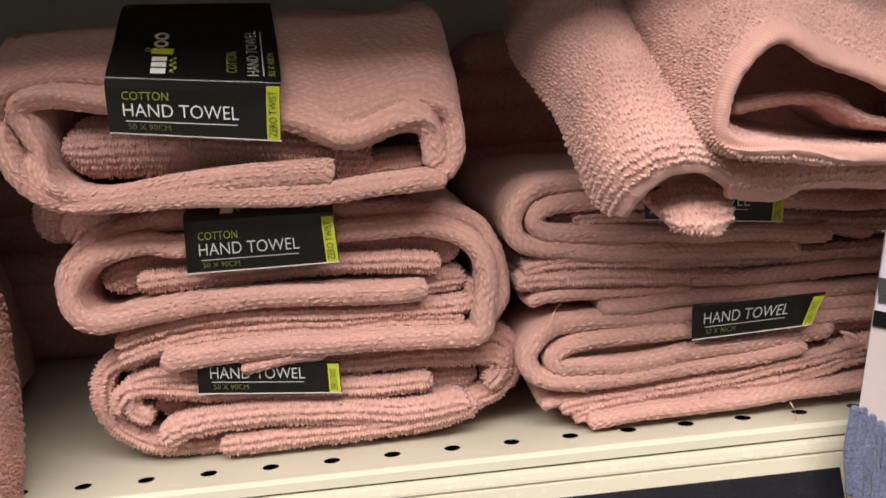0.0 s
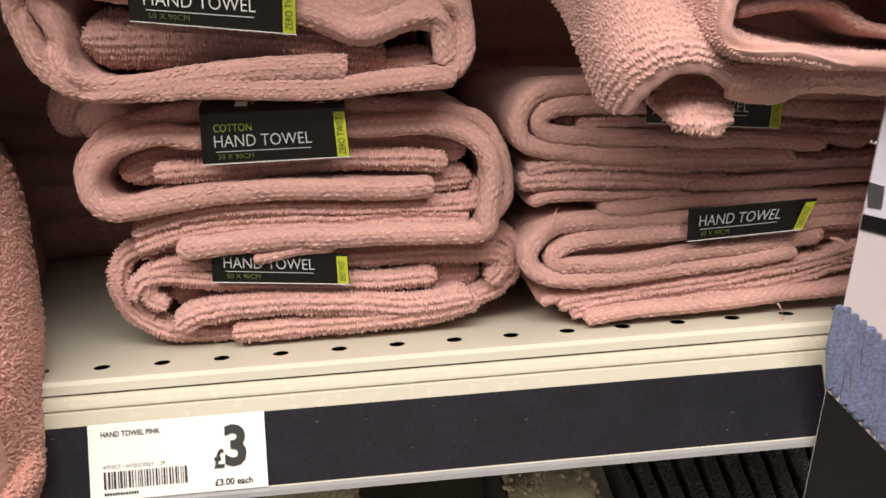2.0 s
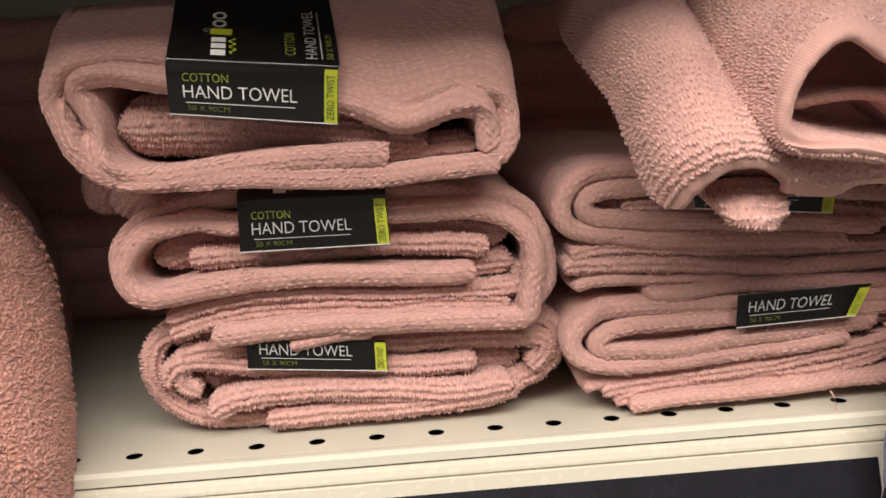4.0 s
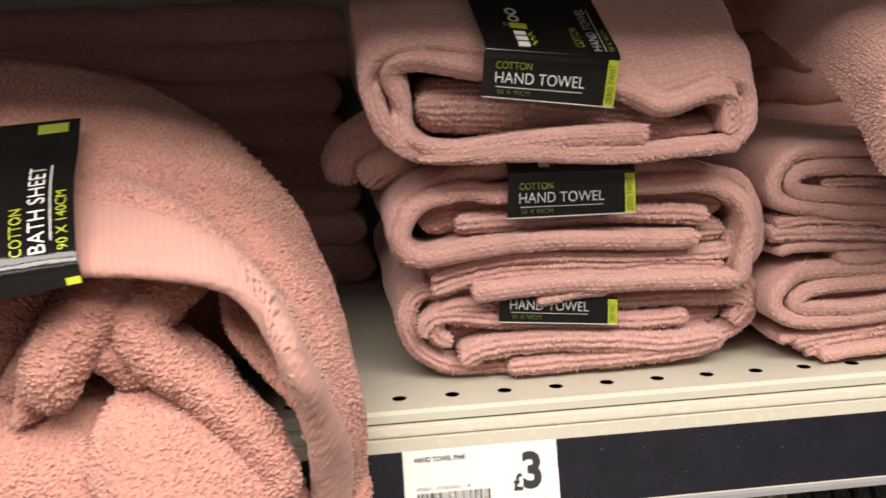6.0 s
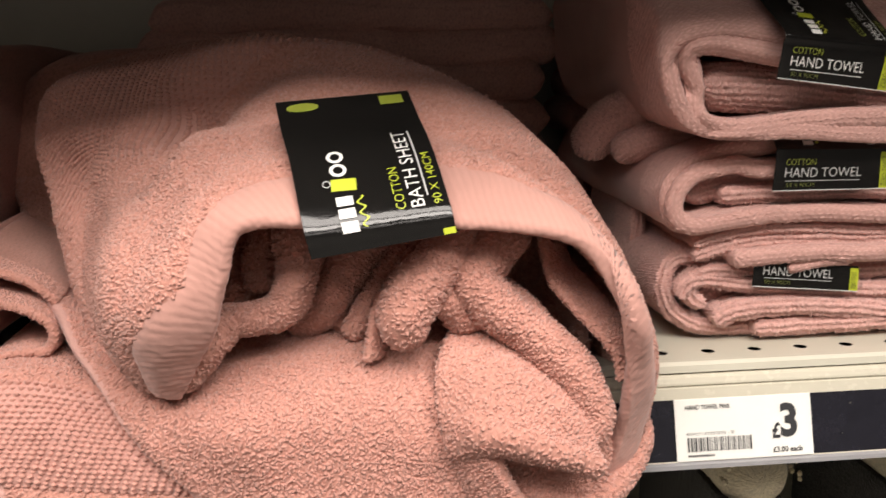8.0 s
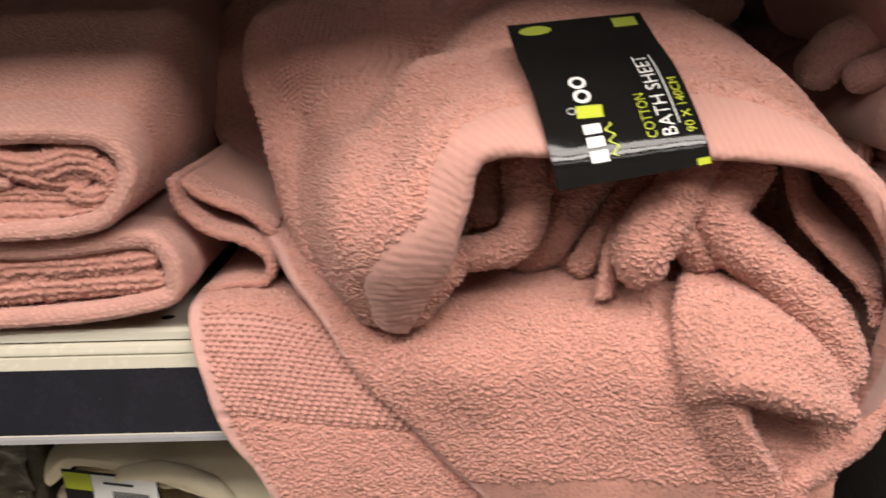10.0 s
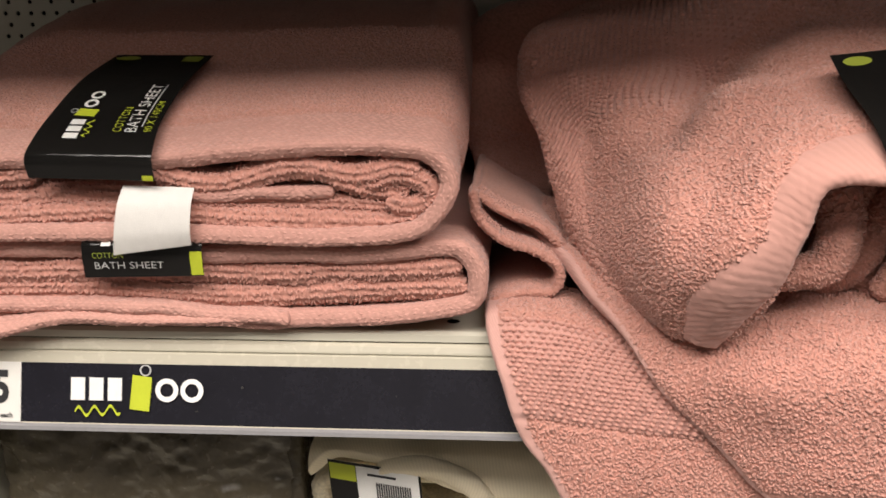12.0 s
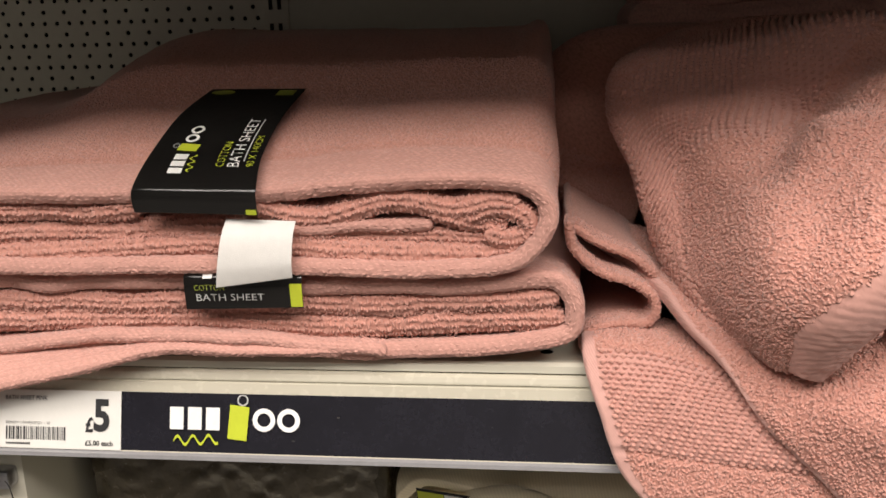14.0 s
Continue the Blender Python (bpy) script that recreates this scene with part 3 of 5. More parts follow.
class Face:
    """A printed face on a bent sheet: rows of (left, right) corners in millimetres from its lower edge upwards; at(x, y) gives a place by metres of the face."""

    def __init__(self, rows):
        left = smooth_rows(np.array(mm([r[0] for r in rows])), np.linspace(0, len(rows) - 1, 40))
        right = smooth_rows(np.array(mm([r[1] for r in rows])), np.linspace(0, len(rows) - 1, 40))
        self.left, self.right = left, right
        self.s = lengths((left + right) / 2)
        self.width = float(np.mean(np.linalg.norm(right - left, axis=1)))
        self.height = float(self.s[-1])

    def at(self, x, y, lift=0.0):
        l = np.array([np.interp(y, self.s, self.left[:, k]) for k in range(3)])
        r = np.array([np.interp(y, self.s, self.right[:, k]) for k in range(3)])
        l2 = np.array([np.interp(y + 0.0015, self.s, self.left[:, k]) for k in range(3)])
        l1 = np.array([np.interp(y - 0.0015, self.s, self.left[:, k]) for k in range(3)])
        n = np.cross(r - l, l2 - l1)
        n /= np.linalg.norm(n) + 1e-12
        return l + (r - l) * (x / self.width) + n * lift

    def sheet(self, name, parent, mat, thick=0.0007, label=""):
        rows = [[tuple(self.left[i] + (self.right[i] - self.left[i]) * k / 4) for i in range(40)] for k in range(5)]
        return cloth(name, rows, thick, parent, [mat], step=0.0015, vstep=0.008, grow=1.0, wobble=0.0, fuzz=0.0, soft_back=True, label=label)

    def flat(self, name, parent, mat, shapes, lift=0.0008, label="", turn=0, origin=(0.0, 0.0)):
        """Ink in the shape of polygons (metres of the face), turned by a quarter where asked."""
        bm = bmesh.new()
        for poly in shapes:
            vs = []
            for x, y in poly:
                if turn:
                    x, y = -y, x
                vs.append(bm.verts.new(self.at(origin[0] + x, origin[1] + y, lift)))
            bm.faces.new(vs)
        return part(name, bm, mat, parent, label)

    def text(self, body, parent, mat, x, y, size, width=None, turn=0, lift=0.0008, label="", weight=-0.008):
        """Lettering with its lower left corner at (x, y)."""
        cu = bpy.data.curves.new("lettering", "FONT")
        cu.body, cu.size, cu.resolution_u, cu.offset = body, 1.0, 3, weight
        ob = new("lettering", cu)
        dg = bpy.context.evaluated_depsgraph_get()
        me = bpy.data.meshes.new_from_object(ob.evaluated_get(dg))
        bpy.data.objects.remove(ob)
        co = np.array([v.co[:2] for v in me.vertices])
        co -= co.min(axis=0)
        ext = co.max(axis=0)
        co[:, 1] *= size / ext[1]
        co[:, 0] *= (width / ext[0]) if width else size / ext[1]
        for v, c in zip(me.vertices, co):
            a, b = (-c[1], c[0]) if turn else (c[0], c[1])
            v.co = self.at(x + a, y + b, lift)
        me.materials.append(mat)
        ob = new("lettering", me)
        ob.parent = parent
        return tagged(ob, label)


def quad(x0, y0, x1, y1):
    return [(x0, y0), (x1, y0), (x1, y1), (x0, y1)]


def ring(cx, cy, r0, r1, a0=0.0, a1=360.0, n=18):
    out = []
    for i in range(n):
        p, q = radians(a0 + (a1 - a0) * i / n), radians(a0 + (a1 - a0) * (i + 1) / n)
        out.append([(cx + r0 * math.cos(p), cy + r0 * math.sin(p)), (cx + r1 * math.cos(p), cy + r1 * math.sin(p)),
                    (cx + r1 * math.cos(q), cy + r1 * math.sin(q)), (cx + r0 * math.cos(q), cy + r0 * math.sin(q))])
    return out


def emblem(face, parent, x, y, w, turn=0):
    """The maker's mark as plain shapes: three white blocks, a lime tag on a loop, two white rings, and a wavy lime stroke below."""
    h = w * 0.165
    for k in range(3):
        face.flat("white_block", parent, M_WHITE_INK, [quad(k * w * 0.138, 0, k * w * 0.138 + w * 0.105, h)], turn=turn, origin=(x, y))
    for c in (0.715, 0.90):
        face.flat("white_ring", parent, M_WHITE_INK, ring(w * c, h / 2, h * 0.30, h * 0.52), turn=turn, origin=(x, y))
    face.flat("lime_tag", parent, M_LIME, [[(w * 0.44, -h * 0.35), (w * 0.585, -h * 0.45), (w * 0.605, h * 1.05), (w * 0.46, h * 1.15)]], turn=turn, origin=(x, y))
    face.flat("tag_loop", parent, M_GREY_INK, ring(w * 0.555, h * 1.35, h * 0.20, h * 0.26, n=12), turn=turn, origin=(x, y))
    wave = [(w * (0.03 + 0.34 * i / 24), h * (-0.50 + 0.10 * i / 24 + 0.20 * math.sin(i * 0.75))) for i in range(25)]
    face.flat("lime_stroke", parent, M_LIME, [[(a[0], a[1] - h * 0.07), (b[0], b[1] - h * 0.07), (b[0], b[1] + h * 0.07), (a[0], a[1] + h * 0.07)] for a, b in zip(wave, wave[1:])], turn=turn, origin=(x, y))


# ---- the shop round the shelf ----
def wall(name, lo, hi, mat, label):
    return tagged(part(name, box_mesh(lo, hi), mat, None), label, kind="structure")


wall("floor", (-5, -3.6, -0.1), (5, 1.2, 0.0), M_FLOOR, "grey vinyl shop floor of the aisle")
wall("ceiling", (-5, -3.6, 3.0), (5, 1.2, 3.1), M_WALL, "pale suspended ceiling of the shop")
wall("wall_opposite", (-5, -3.7, 0), (5, -3.6, 3.0), M_WALL, "pale wall across the aisle")
wall("wall_behind", (-5, 1.0, 0), (5, 1.1, 3.0), M_WALL, "pale wall behind the shelving")
wall("wall_end_1", (-5.1, -3.7, 0), (-5, 1.1, 3.0), M_WALL, "pale wall at the end of the aisle")
wall("wall_end_2", (5, -3.7, 0), (5.1, 1.1, 3.0), M_WALL, "pale wall at the far end of the aisle")


def cell_with_hole(bm, x0, x1, z0, z1, r, put, sides=12, deep=0.0012):
    """A rectangle with a round hole in its middle; put(a, b, d) gives the place."""
    cx, cz = (x0 + x1) / 2, (z0 + z1) / 2
    rim, low, frame_pts = [], [], []
    for i in range(sides):
        a = 2 * math.pi * (i + 0.5) / sides
        c, s = math.cos(a), math.sin(a)
        rim.append(bm.verts.new(put(cx + r * c, cz + r * s, 0)))
        low.append(bm.verts.new(put(cx + r * c, cz + r * s, deep)))
        k = min((x1 - x0) / 2 / abs(c), (z1 - z0) / 2 / abs(s))
        frame_pts.append(bm.verts.new(put(cx + k * c, cz + k * s, 0)))
    corner = [bm.verts.new(put(a, b, 0)) for a, b in ((x1, z1), (x0, z1), (x0, z0), (x1, z0))]
    for i in range(sides):
        j = (i + 1) % sides
        bm.faces.new((rim[i], rim[j], frame_pts[j], frame_pts[i]))
        bm.faces.new((rim[j], rim[i], low[i], low[j]))
    for k, c in enumerate(corner):
        want = math.atan2(((z1, z1, z0, z0)[k] - cz), ((x1, x0, x0, x1)[k] - cx)) % (2 * math.pi)
        i = int(want / (2 * math.pi) * sides - 0.5) % sides
        bm.faces.new((frame_pts[i], frame_pts[(i + 1) % sides], c))


def perforated_panel(x0, x1, z0, z1):
    bm = bmesh.new()
    z, odd = z0, False
    while z < z1:
        pitch = 0.025 if odd else 0.015
        n = int((x1 - x0) / 0.075) * (3 if odd else 5)
        for i in range(n):
            cell_with_hole(bm, x0 + i * pitch, x0 + (i + 1) * pitch, z, z + 0.0125, 0.0026, lambda a, b, d: (a, BACK + d, b), 10)
        z, odd = z + 0.0125, not odd
    bmesh.ops.remove_doubles(bm, verts=bm.verts[:], dist=1e-5)
    return bm


back = tagged(part("back_panel", perforated_panel(-1.735, -0.985, SHELF + 0.04, SHELF + 0.42), M_PEG, None), "grey perforated steel panel at the back of the shelf", kind="structure")
# added black sheet, so that the perforations look shaded inside
part("hole_shade_backing", box_mesh((-1.8, BACK + 0.02, 0.3), (1.4, BACK + 0.03, 2.2)), M_DARK, back)
part("plain_panel", box_mesh((-0.955, BACK - 0.002, 0.3), (1.4, BACK + 0.01, 2.2)), M_PEG, back)
part("lower_panel", box_mesh((-1.8, BACK - 0.002, 0.3), (-0.985, BACK + 0.01, SHELF + 0.04)), M_PEG, back)
post = tagged(part("upright_post", box_mesh((-0.985, BACK - 0.006, 0.0), (-0.955, BACK + 0.03, 2.2), 0.002), M_PEG, None), "grey slotted steel upright at the back", kind="structure")
# slots drawn as black bars, their inner shade put into the colour
for k in range(8):
    for dx in (-0.977, -0.967):
        part("slot", box_mesh((dx, BACK - 0.0075, 1.13 + k * 0.05), (dx + 0.004, BACK - 0.0055, 1.165 + k * 0.05)), M_DARK, post)


# ---- the shelf ----
PITCH = 1 / 30
shelf = thing("metal_shelf", "cream painted steel shelf with a row of round holes", "shelf")
bm = bmesh.new()
for k in range(-42, 16):
    x = -0.2 + k * PITCH
    cell_with_hole(bm, x - PITCH / 2, x + PITCH / 2, 0.434, 0.466, 0.0046, lambda a, b, d: (a, b, SHELF - d), 16, 0.0004)
x0, x1 = -0.2 - 42.5 * PITCH, -0.2 + 15.5 * PITCH
vs = [bm.verts.new(c) for c in ((x0, 0.466, SHELF), (x1, 0.466, SHELF), (x1, BACK - 0.003, SHELF), (x0, BACK - 0.003, SHELF))]
bm.faces.new(vs)
part("tray", bm, M_METAL, shelf)
# added black plate: painted shade seen through the round holes
part("hole_shade_plate", box_mesh((x0, 0.428, SHELF - 0.034), (x1, BACK - 0.003, SHELF - 0.030)), M_DARK, shelf)
part("front_lip", prism([(0.4345, SHELF), (0.431, SHELF + 0.0011), (0.4275, SHELF + 0.0011), (0.4250, SHELF - 0.0008), (0.4245, SHELF - 0.0055), (0.4285, SHELF - 0.0062), (0.434, SHELF - 0.0015)], x0, x1), M_METAL, shelf)
part("ticket_rail", prism([(0.430, SHELF - 0.0075), (0.4262, SHELF - 0.0068), (0.4225, SHELF - 0.0085), (0.4212, SHELF - 0.0115), (0.4209, SHELF - 0.0130), (0.4222, SHELF - 0.0136), (0.4221, SHELF - 0.0144), (0.4205, SHELF - 0.0150), (0.4190, SHELF - 0.0215), (0.4075, SHELF - 0.0600), (0.4045, SHELF - 0.0612),
                           (0.4045, SHELF - 0.0635), (0.4095, SHELF - 0.0645), (0.430, SHELF - 0.0300)], x0, x1), M_RAIL, shelf, "cream plastic ticket rail")
part("navy_insert", prism([(0.4183, SHELF - 0.0218), (0.4068, SHELF - 0.0598), (0.4082, SHELF - 0.0603), (0.4198, SHELF - 0.0222)], x0, 0.207), M_NAVY, shelf, "scuffed dark navy strip in the rail")
part("rail_edge", prism([(0.4062, SHELF - 0.0605), (0.4032, SHELF - 0.0612), (0.4028, SHELF - 0.0640), (0.4062, SHELF - 0.0648)], x0, x1), M_CLEAR, shelf, "glossy clear lower edge of the rail")
rng = random.Random(5)
for k in range(40):
    x, f = rng.uniform(-1.05, 0.2), rng.uniform(0.1, 0.95)
    s = rng.uniform(0.0004, 0.0013)
    y, z = 0.4181 - 0.0115 * f - 0.0004, SHELF - 0.0220 - 0.0378 * f
    bm = bmesh.new()
    ring_v = [bm.verts.new((x + s * math.cos(a) * rng.uniform(0.7, 1.6), y - s * math.sin(a) * 0.29, z + s * math.sin(a) * 0.9)) for a in np.linspace(0, 6.28, 9)[:-1]]
    bm.faces.new(ring_v)
    part("scuff_mark", bm, M_GREY, shelf)

# out of view; reach and height set to shade the towel tops
upper = tagged(part("upper_shelf", box_mesh((x0, 0.245, SHELF + 0.365), (x1, BACK - 0.003, SHELF + 0.405), 0.002), M_UNDER, None), "unseen steel shelf that shades the towels, darkened to cut bounced light", kind="structure")
low = tagged(part("lower_shelf", box_mesh((x0, 0.40, 0.66), (x1, BACK - 0.003, 0.70), 0.002), M_METAL, None), "cream steel shelf below the towels", kind="structure")


# ---- tickets on the rail ----
def price_ticket(x0, x1, name, price, each, label):
    t = thing("price_ticket", label, "price ticket", group="tickets on the shelf rail")
    f = Face([((x0, 405.8, -60.0), (x1, 405.8, -60.0)), ((x0, 417.2, -21.2), (x1, 417.2, -21.2))])
    sheet_ob = f.sheet("paper", t, M_PAPER, 0.0006)
    if name:
        f.text(name, sheet_ob, M_INK, 0.007, 0.0335, 0.0030, 0.031, weight=0.015)
    f.text(price, sheet_ob, M_INK, 0.0715, 0.0125, 0.0225, 0.0115, weight=0.035)
    f.text("£", sheet_ob, M_INK, 0.0655, 0.0120, 0.0105, 0.0058, weight=0.03)
    f.text(each, sheet_ob, M_INK, 0.0655, 0.0030, 0.0036, 0.0200, weight=0.02)
    f.text("470427 - 07/05/2021 - 2F", sheet_ob, M_INK, 0.0070, 0.0168, 0.0019, 0.0330)
    r, x, bars = random.Random(11), 0.0075, []
    while x < 0.050:
        w = r.choice((0.0004, 0.0006, 0.0009, 0.0012))
        bars.append(quad(x, 0.0062, x + w, 0.0152))
        x += w + r.choice((0.0005, 0.0007, 0.001))
    for bar in bars:
        f.flat("barcode_bar", sheet_ob, M_INK, [bar])
    f.flat("code_line", sheet_ob, M_INK, [quad(0.0075 + k * 0.0014, 0.0028, 0.0085 + k * 0.0014, 0.0042) for k in range(13)])
    return t


price_ticket(-202, -108.5, "HAND TOWEL PINK", "3", "£3.00 each", "white paper ticket reading hand towel pink at three pounds")
price_ticket(-1047, -956, "BATH SHEET PINK", "5", "£5.00 each", "white paper ticket for a bath sheet at five pounds")
maker = thing("maker_strip", "maker's mark in white and lime on the navy rail", "sign")
f = Face([((-935, 405.9, -59.8), (-820, 405.9, -59.8)), ((-935, 417.3, -22.0), (-820, 417.3, -22.0))])
emblem(f, maker, 0.014, 0.0155, 0.092)


# ---- paper sleeves ----
def hand_sleeve(towel, rows, top=True, crop=False, dull=False):
    f = Face(rows)
    s = f.sheet("paper_sleeve", towel, M_SLEEVE, label="glossy black paper sleeve with white and lime print")
    w = f.width
    # dull sleeves carry their front print in grey in place of white
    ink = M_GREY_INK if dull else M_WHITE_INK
    if not crop:
        f.text("COTTON", s, M_OLIVE, w * 0.09, 0.0170, 0.0040, w * 0.26)
    f.text("HAND TOWEL", s, ink, w * 0.09, 0.0090 if not crop else 0.0085, 0.0062, w * 0.66)
    f.flat("rule", s, ink, [quad(w * 0.10, 0.0064, w * 0.74, 0.0068)])
    f.text("50 X 90CM", s, M_DIM, w * 0.11, 0.0026, 0.0027, w * 0.24)
    h = 0.0245 if not crop else 0.0165
    f.flat("lime_block", s, M_LIME, [quad(w * 0.915, 0.0006 + k * h / 4, w - 0.0004, 0.0006 + (k + 1) * h / 4) for k in range(4)])
    f.text("ZERO TWIST", s, M_INK, w * 0.975, 0.002, 0.0036, h - 0.004, turn=1, lift=0.0012)
    f.flat("white_edge", s, M_WHITE_INK, [quad(0, -0.0001, w, 0.0005)])
    if top:
        y = 0.030
        emblem(f, s, w * 0.33, y, 0.040, turn=1)
        f.text("COTTON", s, M_OLIVE, w * 0.74, y + 0.002, 0.0048, 0.019, turn=1)
        f.text("HAND TOWEL", s, M_GREY_INK, w * 0.87, y, 0.0055, 0.041, turn=1)
        f.flat("rule", s, M_GREY_INK, [quad(w * 0.895, y, w * 0.902, y + 0.04)])
        f.text("50 X 90CM", s, M_OLIVE, w * 0.965, y, 0.003, 0.020, turn=1)
    return s


def bath_sleeve(towel, rows, y0=0.012):
    f = Face(rows)
    s = f.sheet("paper_sleeve", towel, M_SLEEVE, label="glossy black paper sleeve with white and lime print")
    w = f.width
    emblem(f, s, w * 0.36, y0 + 0.004, 0.056, turn=1)
    f.text("COTTON", s, M_LIME, w * 0.70, y0 + 0.012, 0.0055, 0.028, turn=1)
    f.text("BATH SHEET", s, M_WHITE_INK, w * 0.83, y0 + 0.012, 0.0078, 0.058, turn=1)
    f.flat("rule", s, M_GREY_INK, [quad(w * 0.857, y0 + 0.018 + k * 0.013, w * 0.868, y0 + 0.031 + k * 0.013) for k in range(4)])
    f.text("90 X 140CM", s, M_LIME, w * 0.955, y0 + 0.012, 0.0050, 0.036, turn=1)
    f.flat("lime_edge", s, M_LIME, [quad(w * 0.91, 0.0004, w - 0.0004, 0.004)])
    f.flat("lime_panel", s, M_OLIVE, [quad(w * 0.75, f.height - 0.013, w * 0.93, f.height - 0.004)])
    f.flat("lime_seal", s, M_OLIVE, [[(w * 0.18 + 0.0095 * math.cos(a), f.height - 0.008 + 0.004 * math.sin(a)) for a in np.linspace(0, 6.2832, 25)[:-1]]])
    return s


# ---- the stack of hand towels with price three ----
STACK_A, STACK_B, STACK_E = "hand towels in the first stack", "hand towels in the second stack", "bath sheets in the stack"


def raised(front, depth, stations, top, low, high):
    """Curves for a cover whose upper side climbs to the height top(x) on the way back; below low it keeps its height."""
    out = []
    for way, w in stations:
        row = []
        for x, y, z in front:
            h = (z - SHELF) * 1000
            k = min(1.0, max(0.0, (h - low) / (high - low)))
            row.append((x, y + way * depth, z + w * k * (top(x) - h) / 1000))
        out.append(row)
    return out


t = thing("hand_towel", "folded pink cotton hand towel with black sleeve on top of stack", "towel", group=STACK_A)
front = mm([(4, 152), (12, 165), (8, 183), (-16, 187), (-45, 180), (-72, 190), (-113, 200), (-154, 208), (-194, 209), (-207, 202), (-211, 187), (-204, 168), (-181, 152), (-131, 151), (-68, 147), (6, 150)], 0.424)
cloth("outer_fold", raised(front, 0.30, [(0, 0), (0.035, 0.35), (0.14, 0.82), (0.35, 1.0), (1.0, 1.0)], lambda x: 246 - 60 * abs(x + 0.09), 166, 180), 0.008, t, [M_SMOOTH], step=0.002, plump=0.003,
      vstep=0.002, grow=1.09, rope=0.0007, wobble=0.0018, fuzz=0.0002)
inner = mm([(-50, 161), (-102, 161), (-181, 158), (-192, 178), (-196, 196), (-182, 201), (-150, 194), (-110, 190), (-72, 180), (-44, 170), (-15, 176), (-3, 173), (0, 157)], 0.4235)
cloth("inner_fold", raised(inner, 0.10, [(0, 0), (0.10, 0.35), (0.42, 0.8), (1.0, 1.0)], lambda x: 233 - 60 * abs(x + 0.09), 163, 172), 0.0085, t, [M_SMOOTH], step=0.002, vstep=0.0014, grow=1.2, rope=0.0007,
      plump=0.003, fuzz=0.00025)
layer(t, "terry_fold", 0.436, [(-30, 163), (-80, 170), (-130, 177), (-184, 180)], 27, 0.12, mat=M_TERRY, rope=0, fuzz=0.0007)
layer(t, "terry_fold", 0.440, [(-4, 160), (-30, 158), (-50, 156)], 12, 0.12, mat=M_TERRY, rope=0, fuzz=0.0007)
layer(t, "hem_flap", 0.428, [(-61, 154), (-119, 155), (-177, 154)], 6, 0.10)
hand_sleeve(t, [((-151, 405, 186), (-74, 417, 176)), ((-150, 401, 206), (-72, 413, 199)), ((-149, 402, 213), (-71, 415, 206)), ((-150, 425, 227), (-73, 437, 222)), ((-152, 462, 249), (-77, 470, 246)), ((-152, 490, 254), (-80, 498, 251))])

t = thing("hand_towel", "folded pink cotton hand towel with black sleeve in middle of stack", "towel", group=STACK_A)
layer(t, "outer_fold", 0.455, [(20, 62), (33, 81), (32, 106), (21, 125), (-5, 132), (-50, 138), (-95, 140), (-150, 139), (-184, 128), (-198, 108), (-192, 90), (-177, 85)], 8, 0.30, rope=0.0007, plump=3)
layer(t, "inner_fold", 0.448, [(-7, 90), (-84, 94), (-143, 94), (-182, 89), (-193, 102), (-182, 118), (-154, 128), (-132, 124), (-52, 124), (-6, 123), (18, 113), (25, 97), (22, 74), (12, 63), (-57, 66), (-117, 66), (-152, 64)], 8.5, 0.22, rope=0.0007, plump=2.5)
layer(t, "terry_fold", 0.457, [(3, 102), (-53, 108), (-114, 106), (-161, 106)], 11, 0.15, mat=M_TERRY, rope=0, fuzz=0.0007)
layer(t, "terry_fold", 0.458, [(20, 92), (14, 78), (-56, 80), (-131, 83), (-177, 73)], 9, 0.15, mat=M_TERRY, rope=0, fuzz=0.0007)
layer(t, "terry_fold", 0.459, [(12, 70), (-56, 73), (-132, 74), (-176, 65)], 9, 0.15, mat=M_TERRY, rope=0, fuzz=0.0007)
layer(t, "terry_fold", 0.466, [(14, 108), (-40, 116), (-110, 116), (-165, 111), (-180, 104)], 20, 0.12, mat=M_TERRY, rope=0, fuzz=0.0007)
layer(t, "terry_fold", 0.466, [(16, 92), (-60, 87), (-150, 84)], 14, 0.12, mat=M_TERRY, rope=0, fuzz=0.0007)
layer(t, "hem_flap", 0.452, [(-111, 56), (-94, 57), (-65, 59)], 6, 0.10)
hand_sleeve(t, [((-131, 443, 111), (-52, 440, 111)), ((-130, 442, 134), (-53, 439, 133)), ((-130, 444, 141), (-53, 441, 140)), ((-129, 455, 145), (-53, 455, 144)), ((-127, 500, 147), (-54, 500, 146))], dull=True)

t = thing("hand_towel", "loosely folded pink terry hand towel at bottom of stack", "towel", group=STACK_A)
layer(t, "outer_fold", 0.472, [(-3, 14), (31, 24), (40, 42), (24, 56), (-60, 60), (-135, 62), (-180, 60), (-192, 46), (-190, 32), (-180, 18), (-150, 8), (-60, 6), (-5, 8)], 10, 0.28, mat=M_TERRY, rope=0, fuzz=0.0006)
layer(t, "terry_fold", 0.458, [(-159, 16), (-138, 24), (-92, 26), (-30, 19), (12, 21)], 12, 0.12, mat=M_TERRY, rope=0, fuzz=0.0007)
layer(t, "terry_fold", 0.461, [(-128, 10), (-62, 11), (2, 15), (16, 22)], 11, 0.12, mat=M_TERRY, rope=0, fuzz=0.0007)
layer(t, "terry_fold", 0.463, [(-182, 34), (-176, 44), (-161, 46), (-122, 40), (-60, 35), (-8, 34)], 10, 0.12, mat=M_TERRY, rope=0, fuzz=0.0007)
layer(t, "terry_fold", 0.466, [(-150, 52), (-59, 49), (24, 46), (33, 38), (24, 28)], 11, 0.12, mat=M_TERRY, rope=0, fuzz=0.0007)
